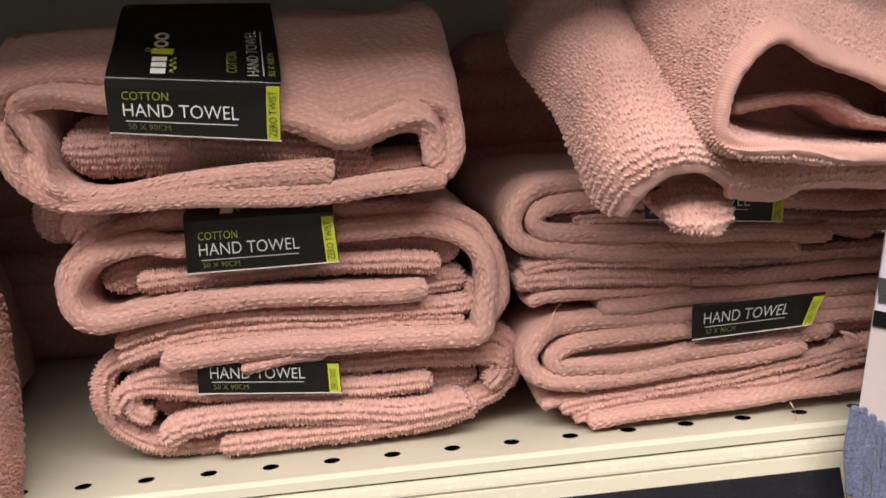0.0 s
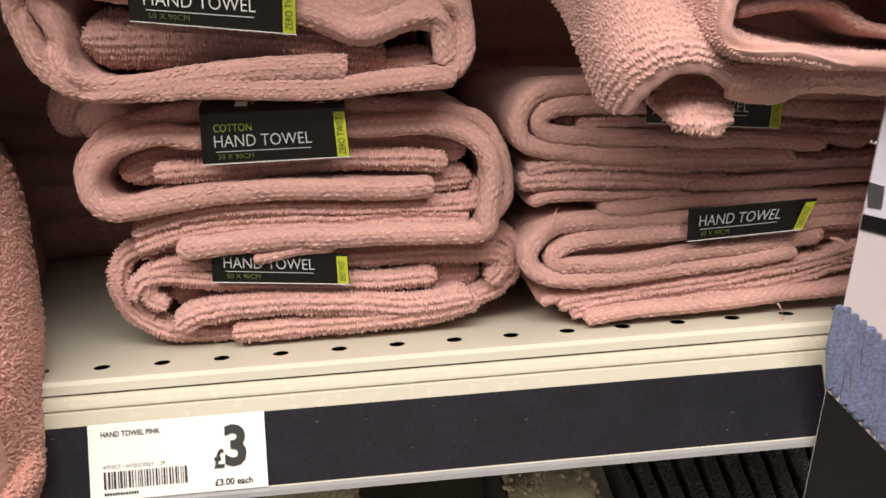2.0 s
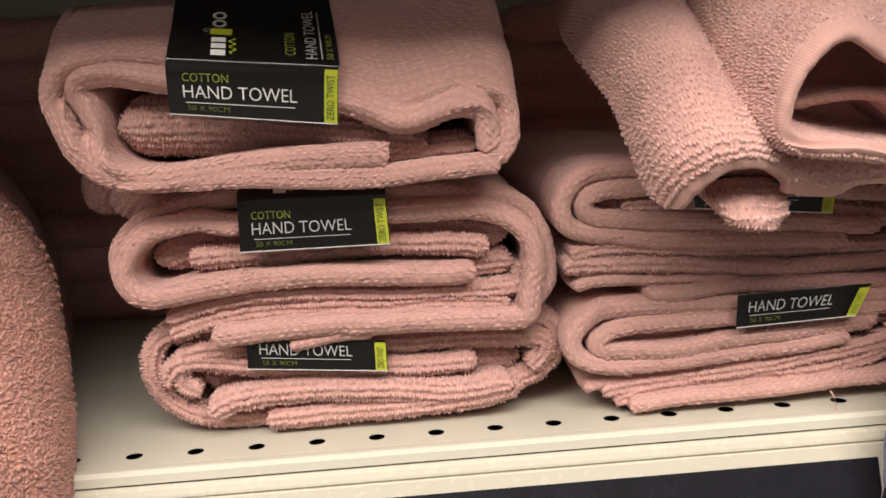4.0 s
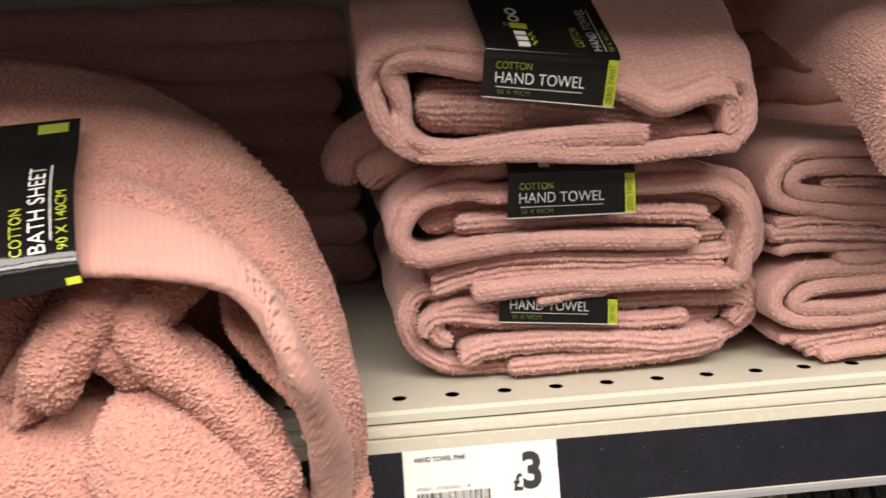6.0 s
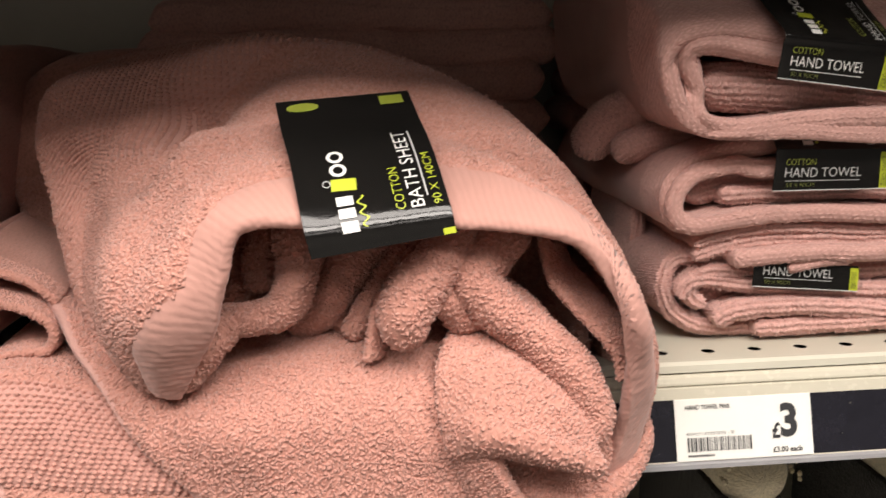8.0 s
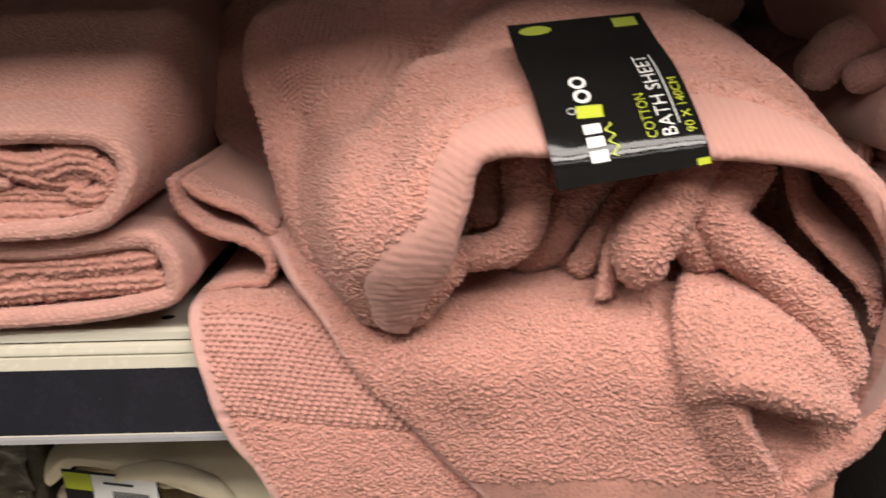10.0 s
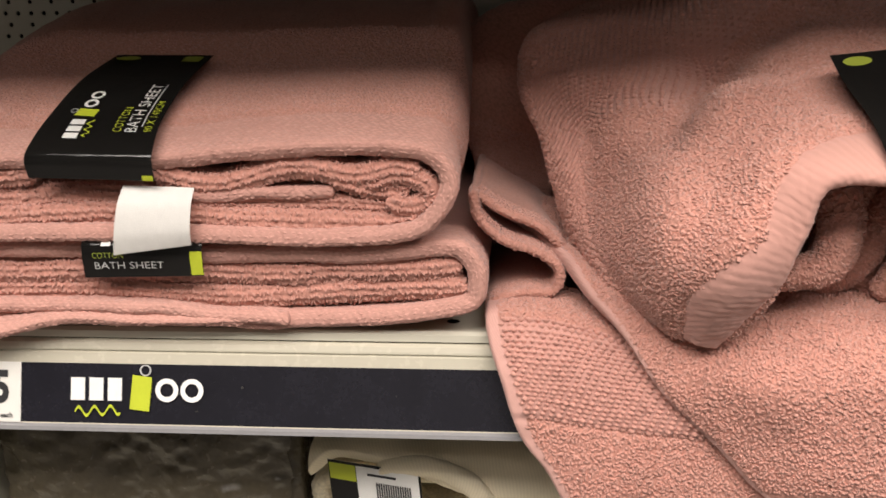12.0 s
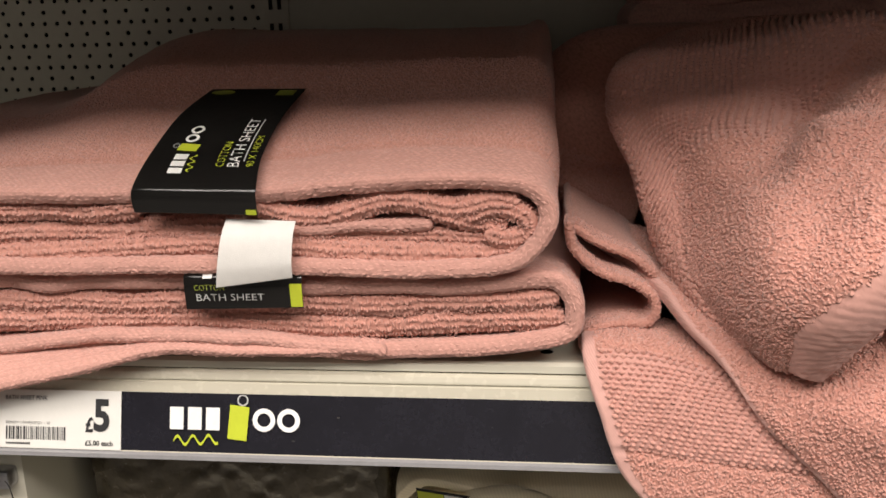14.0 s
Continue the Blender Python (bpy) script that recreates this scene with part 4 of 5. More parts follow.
layer(t, "terry_fold", 0.480, [(20, 32), (-60, 32), (-165, 34)], 34, 0.12, mat=M_TERRY, rope=0, fuzz=0.0007)
layer(t, "curled_fold", 0.464, [(-163, 28), (-173, 33), (-173, 46), (-163, 52), (-136, 51)], 9, 0.12, mat=M_TERRY, rope=0, fuzz=0.0007)
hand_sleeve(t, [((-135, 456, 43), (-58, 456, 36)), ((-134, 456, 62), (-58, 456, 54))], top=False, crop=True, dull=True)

# ---- the second stack ----
t = thing("hand_towel", "folded pink cotton hand towel under the crumpled ones", "towel", group=STACK_B)
layer(t, "outer_fold", 0.452, [(290, 119), (263, 125), (134, 139), (72, 141), (51, 137), (42, 124), (47, 109), (69, 103), (133, 98), (204, 93)], 7.5, 0.30, rope=0.0007, plump=2)
layer(t, "inner_fold", 0.451, [(290, 112), (263, 116), (149, 125), (74, 129), (57, 124), (60, 116), (86, 112), (149, 108), (222, 102)], 7.5, 0.2, rope=0.0007, plump=-2)
layer(t, "terry_fold", 0.458, [(290, 100), (233, 106), (151, 115), (76, 120)], 8, 0.12, mat=M_TERRY, rope=0, fuzz=0.0006)
layer(t, "terry_fold", 0.464, [(290, 106), (200, 113), (120, 118), (66, 120)], 9, 0.12, mat=M_TERRY, rope=0, fuzz=0.0006)
layer(t, "hem_tip", 0.458, [(250, 98), (230, 103), (215, 104)], 8, 0.1)
hand_sleeve(t, [((112, 441, 119), (187, 438, 112)), ((112, 441, 137), (189, 438, 129))], top=False, crop=True, dull=True)

t = thing("hand_towel", "flattened pink hand towel with frayed corner in the stack", "towel", group=STACK_B)
layer(t, "terry_fold", 0.456, [(290, 84), (264, 88), (167, 90), (70, 96), (47, 93)], 8, 0.25, mat=M_TERRY, rope=0, fuzz=0.0006)
layer(t, "terry_fold", 0.454, [(167, 80), (69, 87), (43, 88)], 8, 0.2, mat=M_TERRY, rope=0, fuzz=0.0006)
layer(t, "hem_fold", 0.451, [(290, 76), (264, 79), (200, 80), (140, 80)], 7.5, 0.2)
layer(t, "hem_fold", 0.450, [(290, 67), (262, 69), (164, 71), (88, 70)], 7.5, 0.25)
layer(t, "hem_tip", 0.455, [(160, 73), (69, 78), (48, 75)], 6, 0.2)

t = thing("hand_towel", "folded pink hand towel with black sleeve at bottom of stack", "towel", group=STACK_B)
layer(t, "outer_fold", 0.449, [(290, 58), (262, 60), (137, 62), (83, 64), (59, 61), (46, 47), (53, 33), (81, 28), (129, 31), (205, 36)], 7.5, 0.28, rope=0.0007, plump=2)
layer(t, "inner_fold", 0.449, [(290, 50), (262, 52), (137, 53), (82, 52), (63, 47), (64, 40), (97, 38), (162, 43), (222, 47)], 7.5, 0.2, rope=0.0007, plump=-2)
layer(t, "terry_fold", 0.454, [(290, 40), (264, 38), (197, 26), (114, 20), (64, 13)], 8.5, 0.2, mat=M_TERRY, rope=0, fuzz=0.0006)
layer(t, "terry_fold", 0.454, [(290, 30), (240, 28), (200, 18), (110, 14), (70, 8)], 8, 0.2, mat=M_TERRY, rope=0, fuzz=0.0006)
layer(t, "hem_fold", 0.446, [(290, 14), (261, 15), (234, 13), (128, 9), (77, 7)], 8, 0.25)
layer(t, "terry_fold", 0.460, [(290, 44), (200, 48), (120, 46), (70, 44)], 10, 0.12, mat=M_TERRY, rope=0, fuzz=0.0006)
layer(t, "hem_tip", 0.455, [(99, 18), (66, 18), (53, 16)], 6, 0.15)
hand_sleeve(t, [((136, 443, 50), (203, 440, 53)), ((137, 443, 69), (212, 440, 71))], top=False, crop=True, dull=True)
for x, y, z, dx, dz in ((66, 447, 78, -9, -16), (86, 446, 78, -7, 4), (222, 444, 46, 8, -4), (190, 440, 10, 2, -14)):
    roll("loose_thread", t, [(x, y, z), (x + dx * 0.6, y - 3, z + dz * 0.3), (x + dx, y - 4, z + dz)], [0.4, 0.4, 0.3], M_SMOOTH, fuzz=0.0, step=0.003)


# ---- crumpled hand towels on the second stack ----
def hem_front(u, v, U, V):
    return np.where(v < 0.007, 1, 0)


t = thing("hand_towel", "twisted pink terry hand towel drooping over the stack", "towel", group=STACK_B)
cloth("draped_fold", [mm(c) for c in (
    [(83, 375, 130), (90, 368, 140), (103, 364, 149), (119, 366, 147), (134, 376, 137)],
    [(73, 387, 138), (76, 370, 156), (92, 362, 166), (114, 365, 162), (132, 375, 148)],
    [(63, 412, 174), (72, 399, 196), (92, 393, 203), (116, 393, 182), (134, 395, 160)],
    [(55, 472, 206), (63, 460, 229), (90, 450, 243), (109, 440, 220), (128, 430, 186)],
    [(66, 560, 231), (76, 550, 271), (114, 540, 287), (132, 520, 256), (142, 500, 221)])],
      0.007, t, [M_HAND_LOOPS, M_HEM], step=0.0024, vstep=0.0024, grow=1.0, fuzz=0.0004, fsize=0.0028, wobble=0.002, bands=hem_front)
cloth("tongue_fold", [mm(c) for c in (
    [(104, 377, 122), (115, 373, 118), (126, 377, 118), (134, 385, 123)],
    [(100, 384, 128), (111, 377, 128), (127, 381, 127), (137, 388, 127)],
    [(97, 396, 134), (109, 392, 139), (128, 394, 137), (139, 400, 130)])], 0.008, t, [M_TERRY], fuzz=0.0009, step=0.0014, vstep=0.0014, grow=1.0)
cloth("hem_sweep", [mm(c) for c in (
    [(130, 379, 136), (158, 385, 131), (178, 391, 136), (229, 396, 132), (290, 404, 128)],
    [(128, 372, 148), (150, 375, 144), (180, 380, 144), (226, 388, 139), (290, 396, 134)],
    [(128, 385, 158), (150, 388, 155), (180, 391, 151), (233, 400, 146), (290, 408, 140)],
    [(130, 430, 165), (150, 430, 163), (180, 432, 160), (233, 440, 152), (290, 445, 146)])], 0.007, t, [M_HAND_LOOPS, M_HEM], step=0.0024, vstep=0.0024, grow=1.04, fuzz=0.0006, bands=hem_front)

t = thing("hand_towel", "rolled pink terry hand towel lying open-ended on top", "towel", group=STACK_B)
cloth("rolled_fold", [mm(c) for c in (
    [(290, 386, 140), (211, 369, 149), (160, 357, 156), (127, 352, 162), (121, 350, 175), (129, 350, 192), (148, 352, 204), (171, 357, 193), (214, 367, 175), (280, 380, 150)],
    [(290, 398, 141), (214, 384, 149), (158, 366, 153), (122, 362, 163), (117, 368, 180), (126, 372, 206), (150, 376, 223), (190, 382, 213), (226, 388, 192), (290, 400, 165)],
    [(300, 430, 144), (220, 424, 154), (150, 404, 163), (118, 400, 183), (106, 420, 210), (116, 430, 244), (165, 440, 259), (225, 450, 252), (270, 450, 225), (330, 450, 190)],
    [(300, 500, 150), (220, 500, 165), (150, 500, 190), (118, 500, 235), (115, 520, 264), (133, 530, 294), (213, 550, 304), (287, 550, 293), (344, 550, 255), (380, 550, 210)])],
      0.007, t, [M_HAND_LOOPS, M_HEM], step=0.0026, vstep=0.0024, grow=1.03, fuzz=0.0004, fsize=0.0028, wobble=0.002, bands=hem_front)
cloth("inner_lining", [mm(k) for k in (
    [(112, 420, 150), (150, 425, 148), (220, 430, 140), (300, 435, 130)],
    [(112, 420, 190), (150, 425, 195), (220, 430, 185), (300, 435, 170)],
    [(120, 430, 225), (150, 435, 235), (220, 440, 225), (300, 445, 200)])], 0.006, t, [M_SMOOTH])
layer(t, "inner_fold", 0.378, [(136, 175), (155, 178), (170, 179), (184, 176), (201, 166), (225, 161), (280, 150)], 5, 0.08)


# ---- the stack of bath sheets ----
def e_top(x):
    k = min(1.0, max(0.0, (x + 1.08) / 0.10))
    return 152 + 52 * k * k * (3 - 2 * k)


t = thing("bath_sheet", "thick folded pink bath sheet with black sleeve and white tag", "towel", group=STACK_E)
front = mm([(-1150, 122), (-1053, 121), (-985, 117), (-924, 117), (-843, 117), (-793, 123), (-740, 126), (-691, 125), (-672, 118), (-664, 102), (-675, 83), (-697, 72), (-760, 67), (-869, 69), (-1063, 68), (-1150, 68)], 0.406)
cloth("outer_fold", raised(front, 0.46, [(0, 0), (0.04, 0.08), (0.11, 0.24), (0.24, 0.48), (0.48, 1.0), (1.0, 0.95)], e_top, 95, 116), 0.008, t, [M_BATH, M_EDGE], step=0.003, vstep=0.003, grow=1.04,
      wobble=0.002, wsize=0.05, fuzz=0.0005, fsize=0.003, rope=0.0003, plump=-0.003, seams=(0.034, 0.0365), bands=lambda u, v, U, V: np.where(v < 0.034, 1, 0))
layer(t, "terry_fold", 0.412, [(-1150, 106), (-1059, 108), (-973, 106), (-927, 109)], 15, 0.15, mat=M_FOLD, rope=0, fuzz=0.0007)
layer(t, "terry_fold", 0.411, [(-850, 109), (-810, 102), (-763, 113), (-724, 107), (-702, 112), (-684, 110)], 14, 0.15, mat=M_FOLD, rope=0, fuzz=0.0007)
layer(t, "curled_fold", 0.411, [(-716, 101), (-698, 108), (-681, 104), (-678, 94), (-690, 88), (-705, 92)], 12, 0.15, mat=M_FOLD, rope=0, fuzz=0.0007)
layer(t, "terry_fold", 0.417, [(-800, 88), (-750, 89), (-722, 88), (-700, 86)], 9, 0.12, mat=M_FOLD, rope=0, fuzz=0.0007)
layer(t, "terry_fold", 0.414, [(-740, 104), (-712, 97), (-690, 97)], 11, 0.12, mat=M_FOLD, rope=0, fuzz=0.0007)
layer(t, "terry_fold", 0.412, [(-674, 96), (-682, 82), (-708, 77), (-797, 79), (-908, 82), (-985, 77), (-1065, 74), (-1150, 74)], 15, 0.15, mat=M_FOLD, rope=0, fuzz=0.0007)
layer(t, "terry_fold", 0.428, [(-770, 100), (-735, 101), (-700, 98), (-682, 96)], 20, 0.12, mat=M_FOLD, rope=0, fuzz=0.0007)
layer(t, "hem_tip", 0.413, [(-738, 97), (-770, 95), (-796, 95), (-869, 93)], 8, 0.15, mat=M_EDGE)
layer(t, "terry_fold", 0.416, [(-800, 89), (-869, 93), (-946, 91), (-1063, 91), (-1150, 92)], 16, 0.15, mat=M_FOLD, rope=0, fuzz=0.0007)
bath_sleeve(t, [((-924, 401, 108), (-843, 397, 107)), ((-924, 398, 118), (-843, 395, 117)), ((-923, 402, 126), (-843, 398, 125)), ((-923, 430, 140), (-847, 427, 139)), ((-919, 475, 160), (-845, 470, 158)), ((-909, 515, 174), (-840, 518, 173))], y0=0.026)
f = Face([((-874, 397, 60), (-825, 400, 66)), ((-871, 394, 75), (-824, 397, 77)), ((-868, 396, 92), (-823, 400, 92)), ((-866, 404, 103), (-822, 406, 101))])
s = f.sheet("care_tag", t, M_TAG, 0.0006, label="plain white satin care tag")

t = thing("bath_sheet", "folded pink bath sheet at bottom of stack with dangling corner", "towel", group=STACK_E)
layer(t, "outer_fold", 0.416, [(-1150, 57), (-1072, 57), (-912, 58), (-762, 56), (-675, 60), (-656, 56), (-648, 38), (-658, 21), (-727, 11), (-802, 9), (-858, 12), (-917, 12), (-1000, 6), (-1150, 4)], 8, 0.46, rope=0.0004, wobble=0.002, mat=M_EDGE, plump=-3)
layer(t, "terry_fold", 0.420, [(-1150, 42), (-1078, 42), (-956, 42), (-816, 42), (-727, 43), (-659, 48)], 16, 0.15, mat=M_FOLD, rope=0, fuzz=0.0007)
layer(t, "terry_fold", 0.421, [(-1150, 26), (-1081, 27), (-918, 30), (-802, 26), (-727, 30), (-656, 33)], 17, 0.15, mat=M_FOLD, rope=0, fuzz=0.0007)
layer(t, "hem_fold", 0.411, [(-1150, 8), (-1080, 6), (-1012, 14), (-955, 19), (-869, 20), (-820, 15), (-770, 12)], 8, 0.2, mat=M_EDGE)
cloth("dangling_hem", [mm(c) for c in (
    [(-1120, 392, -30), (-1054, 394, -19), (-994, 398, -5), (-921, 406, 11), (-867, 410, 9), (-799, 412, 10)],
    [(-1120, 402, -22), (-1054, 402, -8), (-994, 406, 3), (-921, 414, 14), (-867, 416, 13), (-799, 418, 12)],
    [(-1120, 430, 6), (-1054, 430, 8), (-994, 434, 9), (-921, 440, 14), (-867, 440, 12), (-799, 440, 9)])], 0.007, t, [M_EDGE], rope=0.0004)
f = Face([((-899, 407, 42), (-821, 407, 44)), ((-899, 406, 60), (-821, 406, 61)), ((-899, 411, 66), (-821, 411, 66)), ((-898, 440, 68), (-821, 440, 68))])
s = f.sheet("paper_sleeve", t, M_SLEEVE, label="glossy black paper sleeve with grey, olive and lime print")
f.text("COTTON", s, M_OLIVE, 0.007, 0.0130, 0.0036, 0.020)
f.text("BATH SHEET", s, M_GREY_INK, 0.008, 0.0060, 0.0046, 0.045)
f.flat("lime_block", s, M_LIME, [quad(0.070, 0.001 + k * 0.004, 0.0778, 0.005 + k * 0.004) for k in range(4)])
f.flat("white_mark", s, M_WHITE_INK, [quad(0.013, 0.0205, 0.019, 0.0235)])


# ---- the crumpled bath sheet ----
big = thing("bath_sheet", "crumpled pink bath sheet spilling over the shelf edge", "towel")


def band_low(w):
    return np.interp(w, [0.0, 0.19, 0.22, 0.256, 0.31, 0.367, 0.43, 0.6, 1.0], [0.19, 0.173, 0.147, 0.118, 0.141, 0.160, 0.167, 0.170, 0.165])


def band_high(w):
    return np.interp(w, [0.0, 0.2, 0.45, 0.55, 0.75, 1.0], [0.262, 0.256, 0.247, 0.238, 0.225, 0.215])


def hem_width(w):
    return np.interp(w, [0.0, 0.06, 0.11, 0.16, 0.3, 0.36, 0.58, 0.68, 1.0], [0.058, 0.056, 0.038, 0.022, 0.025, 0.027, 0.026, 0.040, 0.042])


def valley(w):
    return np.interp(w, [0.20, 0.26, 0.335, 0.42, 0.5], [0.096, 0.108, 0.148, 0.147, 0.14])


def hood_bands(u, v, U, V):
    return np.where(v < hem_width(u / U), 1, np.where((v > band_low(u / U)) & (v < band_high(u / U)), 2, 0))


def hood_swell(w, v):
    """Piping along both sides of the honeycomb band, the valley beside it and the hollow over the corner."""
    d = 0.0011 * (np.exp(-((v - band_low(w)) / 0.0013) ** 2) + np.exp(-((v - band_high(w)) / 0.0016) ** 2))
    d = d - 0.010 * np.exp(-((w - 0.325) / 0.034) ** 2 - ((v - 0.135) / 0.034) ** 2)
    run = np.clip((w - 0.18) / 0.05, 0, 1) * np.clip((0.47 - w) / 0.06, 0, 1)
    d = d + run * (0.006 * np.exp(-((v - valley(w) - 0.040) / 0.018) ** 2) - 0.011 * np.exp(-((v - valley(w)) / 0.016) ** 2))
    d = d - 0.0014 * (np.exp(-((v - hem_width(w)) / 0.0014) ** 2) + 0.7 * np.exp(-((v - hem_width(w) - 0.0032) / 0.0013) ** 2))
    d = d - 0.004 * np.exp(-((w - 0.20) / 0.05) ** 2 - ((v - 0.040) / 0.026) ** 2)
    d = d + 0.009 * np.exp(-((w - 0.25) / 0.04) ** 2 - ((v - 0.190) / 0.04) ** 2)
    d = d + 0.0003 * np.interp(w, [0.0, 0.12, 0.2, 0.5, 0.62], [0.2, 0.3, 0.6, 0.5, 0.45]) * np.clip(v / 0.012 - 0.3, 0, 1) * np.sin(2 * np.pi * (w * 0.80 + v * 0.35) / 0.0082) * np.clip((hem_width(w) - 0.001 - v) / 0.002, 0, 1)
    return d + 0.004 * np.exp(-((w - 0.42) / 0.05) ** 2 - ((v - 0.19) / 0.04) ** 2)


cloth("hood_fold", [mm(c) for c in (
    [(-510, 381, 12), (-486, 358, 53), (-475, 343, 88), (-464, 342, 116), (-431, 345, 117), (-397, 350, 113), (-356, 355, 112), (-313, 346, 110), (-281, 342, 99), (-266, 339, 72), (-257, 347, 43), (-254, 358, 12), (-254, 372, -22), (-264, 382, -60)],
    [(-518, 378, 14), (-512, 348, 58), (-503, 343, 90), (-490, 356, 121), (-462, 373, 137), (-424, 384, 140), (-394, 394, 142), (-355, 399, 139), (-320, 388, 134), (-287, 369, 114), (-264, 345, 88), (-252, 338, 58), (-242, 357, 25), (-237, 378, -11), (-248, 388, -60)],
    [(-524, 385, 15), (-530, 365, 54), (-524, 364, 89), (-512, 388, 119), (-482, 404, 143), (-436, 410, 149), (-400, 422, 153), (-362, 430, 150), (-324, 420, 136), (-288, 404, 109), (-262, 382, 81), (-245, 368, 50), (-235, 378, 16), (-232, 394, -22), (-243, 400, -62)],
    [(-531, 392, 16), (-543, 380, 50), (-542, 382, 89), (-530, 414, 121), (-499, 430, 152), (-446, 431, 161), (-404, 446, 168), (-366, 456, 166), (-321, 444, 154), (-280, 428, 125), (-251, 408, 85), (-233, 398, 44), (-228, 402, 7), (-229, 410, -35), (-238, 412, -64)],
    [(-538, 402, 20), (-564, 435, 54), (-572, 478, 98), (-566, 502, 130), (-535, 500, 152), (-488, 490, 180), (-443, 503, 202), (-385, 510, 197), (-330, 505, 177), (-291, 500, 151), (-254, 495, 100), (-241, 470, 35), (-240, 450, -8), (-243, 440, -48)],
    [(-575, 470, 30), (-590, 490, 70), (-602, 506, 112), (-616, 530, 150), (-600, 550, 184), (-523, 580, 206), (-450, 590, 211), (-390, 600, 199), (-345, 600, 170), (-307, 600, 128), (-288, 590, 80), (-283, 580, 30), (-283, 570, 5)],
    [(-562, 560, 30), (-582, 570, 80), (-602, 580, 125), (-612, 590, 158), (-592, 610, 188), (-540, 640, 203), (-480, 680, 206), (-400, 690, 193), (-358, 690, 158), (-328, 690, 108), (-313, 690, 50), (-308, 690, 5)])],
      0.009, big, [M_LOOPS, M_BAND, M_WAFFLE], step=0.0016, vstep=0.0022, grow=1.01, wobble=0.0016, wsize=0.04, fuzz=0.0004, fsize=0.0026, bands=hood_bands, swell=hood_swell)
bath_sleeve(big, [((-429, 334, 101), (-352, 346, 110)), ((-433, 338, 118), (-355, 352, 126)), ((-439, 364, 145), (-361, 384, 152)), ((-445, 392, 162), (-366, 420, 168)), ((-449, 412, 177), (-370, 446, 181))], y0=0.006)


cloth("rear_fold", [mm(c) for c in (
    [(-600, 600, 8), (-600, 598, 40), (-598, 598, 60), (-590, 598, 70), (-570, 600, 78), (-550, 602, 80), (-500, 606, 80), (-450, 610, 80)],
    [(-626, 588, 8), (-638, 590, 70), (-648, 598, 98), (-650, 610, 126), (-634, 622, 152), (-600, 630, 166), (-540, 640, 170), (-450, 640, 166)],
    [(-640, 596, 8), (-655, 602, 85), (-670, 616, 119), (-674, 634, 150), (-658, 650, 184), (-618, 656, 200), (-540, 660, 202), (-450, 662, 196)],
    [(-630, 650, 8), (-650, 660, 85), (-664, 670, 122), (-668, 680, 152), (-654, 690, 184), (-618, 696, 200), (-540, 700, 202), (-450, 700, 196)],
    [(-630, 760, 8), (-645, 760, 85), (-656, 760, 122), (-658, 760, 150), (-640, 760, 178), (-610, 760, 190), (-540, 760, 192), (-450, 760, 190)])], 0.009, big, [M_LOOPS], step=0.003, vstep=0.003)


def apron_bands(u, v, U, V):
    return np.where(u < 0.009, 1, 0)


# the sheet that falls over the shelf edge; rows run from its diagonal hem across, from the back down to the fall
cloth("falling_fold", [mm(c) for c in (
    [(-655, 560, 72), (-560, 560, 50), (-480, 560, 40), (-400, 560, 36), (-340, 560, 30), (-310, 560, 20)],
    [(-633, 500, 66), (-560, 490, 42), (-480, 480, 38), (-400, 470, 36), (-330, 460, 32), (-300, 460, 22)],
    [(-612, 474, 59), (-560, 440, 30), (-490, 424, 30), (-420, 415, 33), (-330, 410, 28), (-276, 415, 10)],
    [(-584, 430, 33), (-545, 408, 14), (-485, 392, 16), (-415, 386, 22), (-330, 384, 12), (-264, 390, -10)],
    [(-553, 398, -1), (-525, 386, -12), (-475, 370, -6), (-405, 367, -2), (-330, 366, -10), (-255, 378, -30)],
    [(-508, 384, -46), (-485, 374, -50), (-440, 364, -46), (-390, 363, -42), (-330, 362, -46), (-262, 372, -60)],
    [(-466, 376, -92), (-445, 370, -94), (-410, 364, -92), (-370, 363, -92), (-320, 364, -92), (-270, 370, -96)],
    [(-430, 374, -150), (-410, 370, -150), (-380, 366, -150), (-350, 366, -150), (-310, 368, -150), (-275, 372, -150)])],
      0.009, big, [M_LOOPS, M_HEM], step=0.0028, vstep=0.0028, grow=1.0, wobble=0.0025, wsize=0.04, fuzz=0.0004, fsize=0.0026, soft_back=True, bands=apron_bands)


def corner_bands(u, v, U, V):
    return np.where(u < 0.008, 1, np.where((v > 0.055) & (v < 0.118), 2, 0))


# the lower corner with its honeycomb band, behind the diagonal hem
cloth("corner_fold", [mm(c) for c in (
    [(-640, 470, 16), (-600, 470, 16), (-540, 470, 8), (-480, 470, 4)],
    [(-644, 428, 14), (-605, 428, 15), (-550, 424, 4), (-490, 420, 0)],
    [(-643, 414, 2), (-605, 412, 2), (-550, 408, -8), (-490, 404, -10)],
    [(-635, 403, -20), (-598, 400, -22), (-545, 396, -28), (-480, 390, -30)],
    [(-620, 394, -58), (-580, 392, -60), (-525, 388, -64), (-460, 382, -66)],
    [(-595, 390, -96), (-555, 388, -98), (-500, 384, -100), (-440, 378, -100)],
    [(-560, 388, -150), (-520, 386, -150), (-470, 382, -150), (-420, 376, -150)])],
      0.007, big, [M_LOOPS, M_HEM, M_WAFFLE], step=0.0024, vstep=0.0024, grow=1.0, wobble=0.0015, fuzz=0.0004, soft_back=True, bands=corner_bands, seams=(0.055, 0.0565, 0.118, 0.1195))
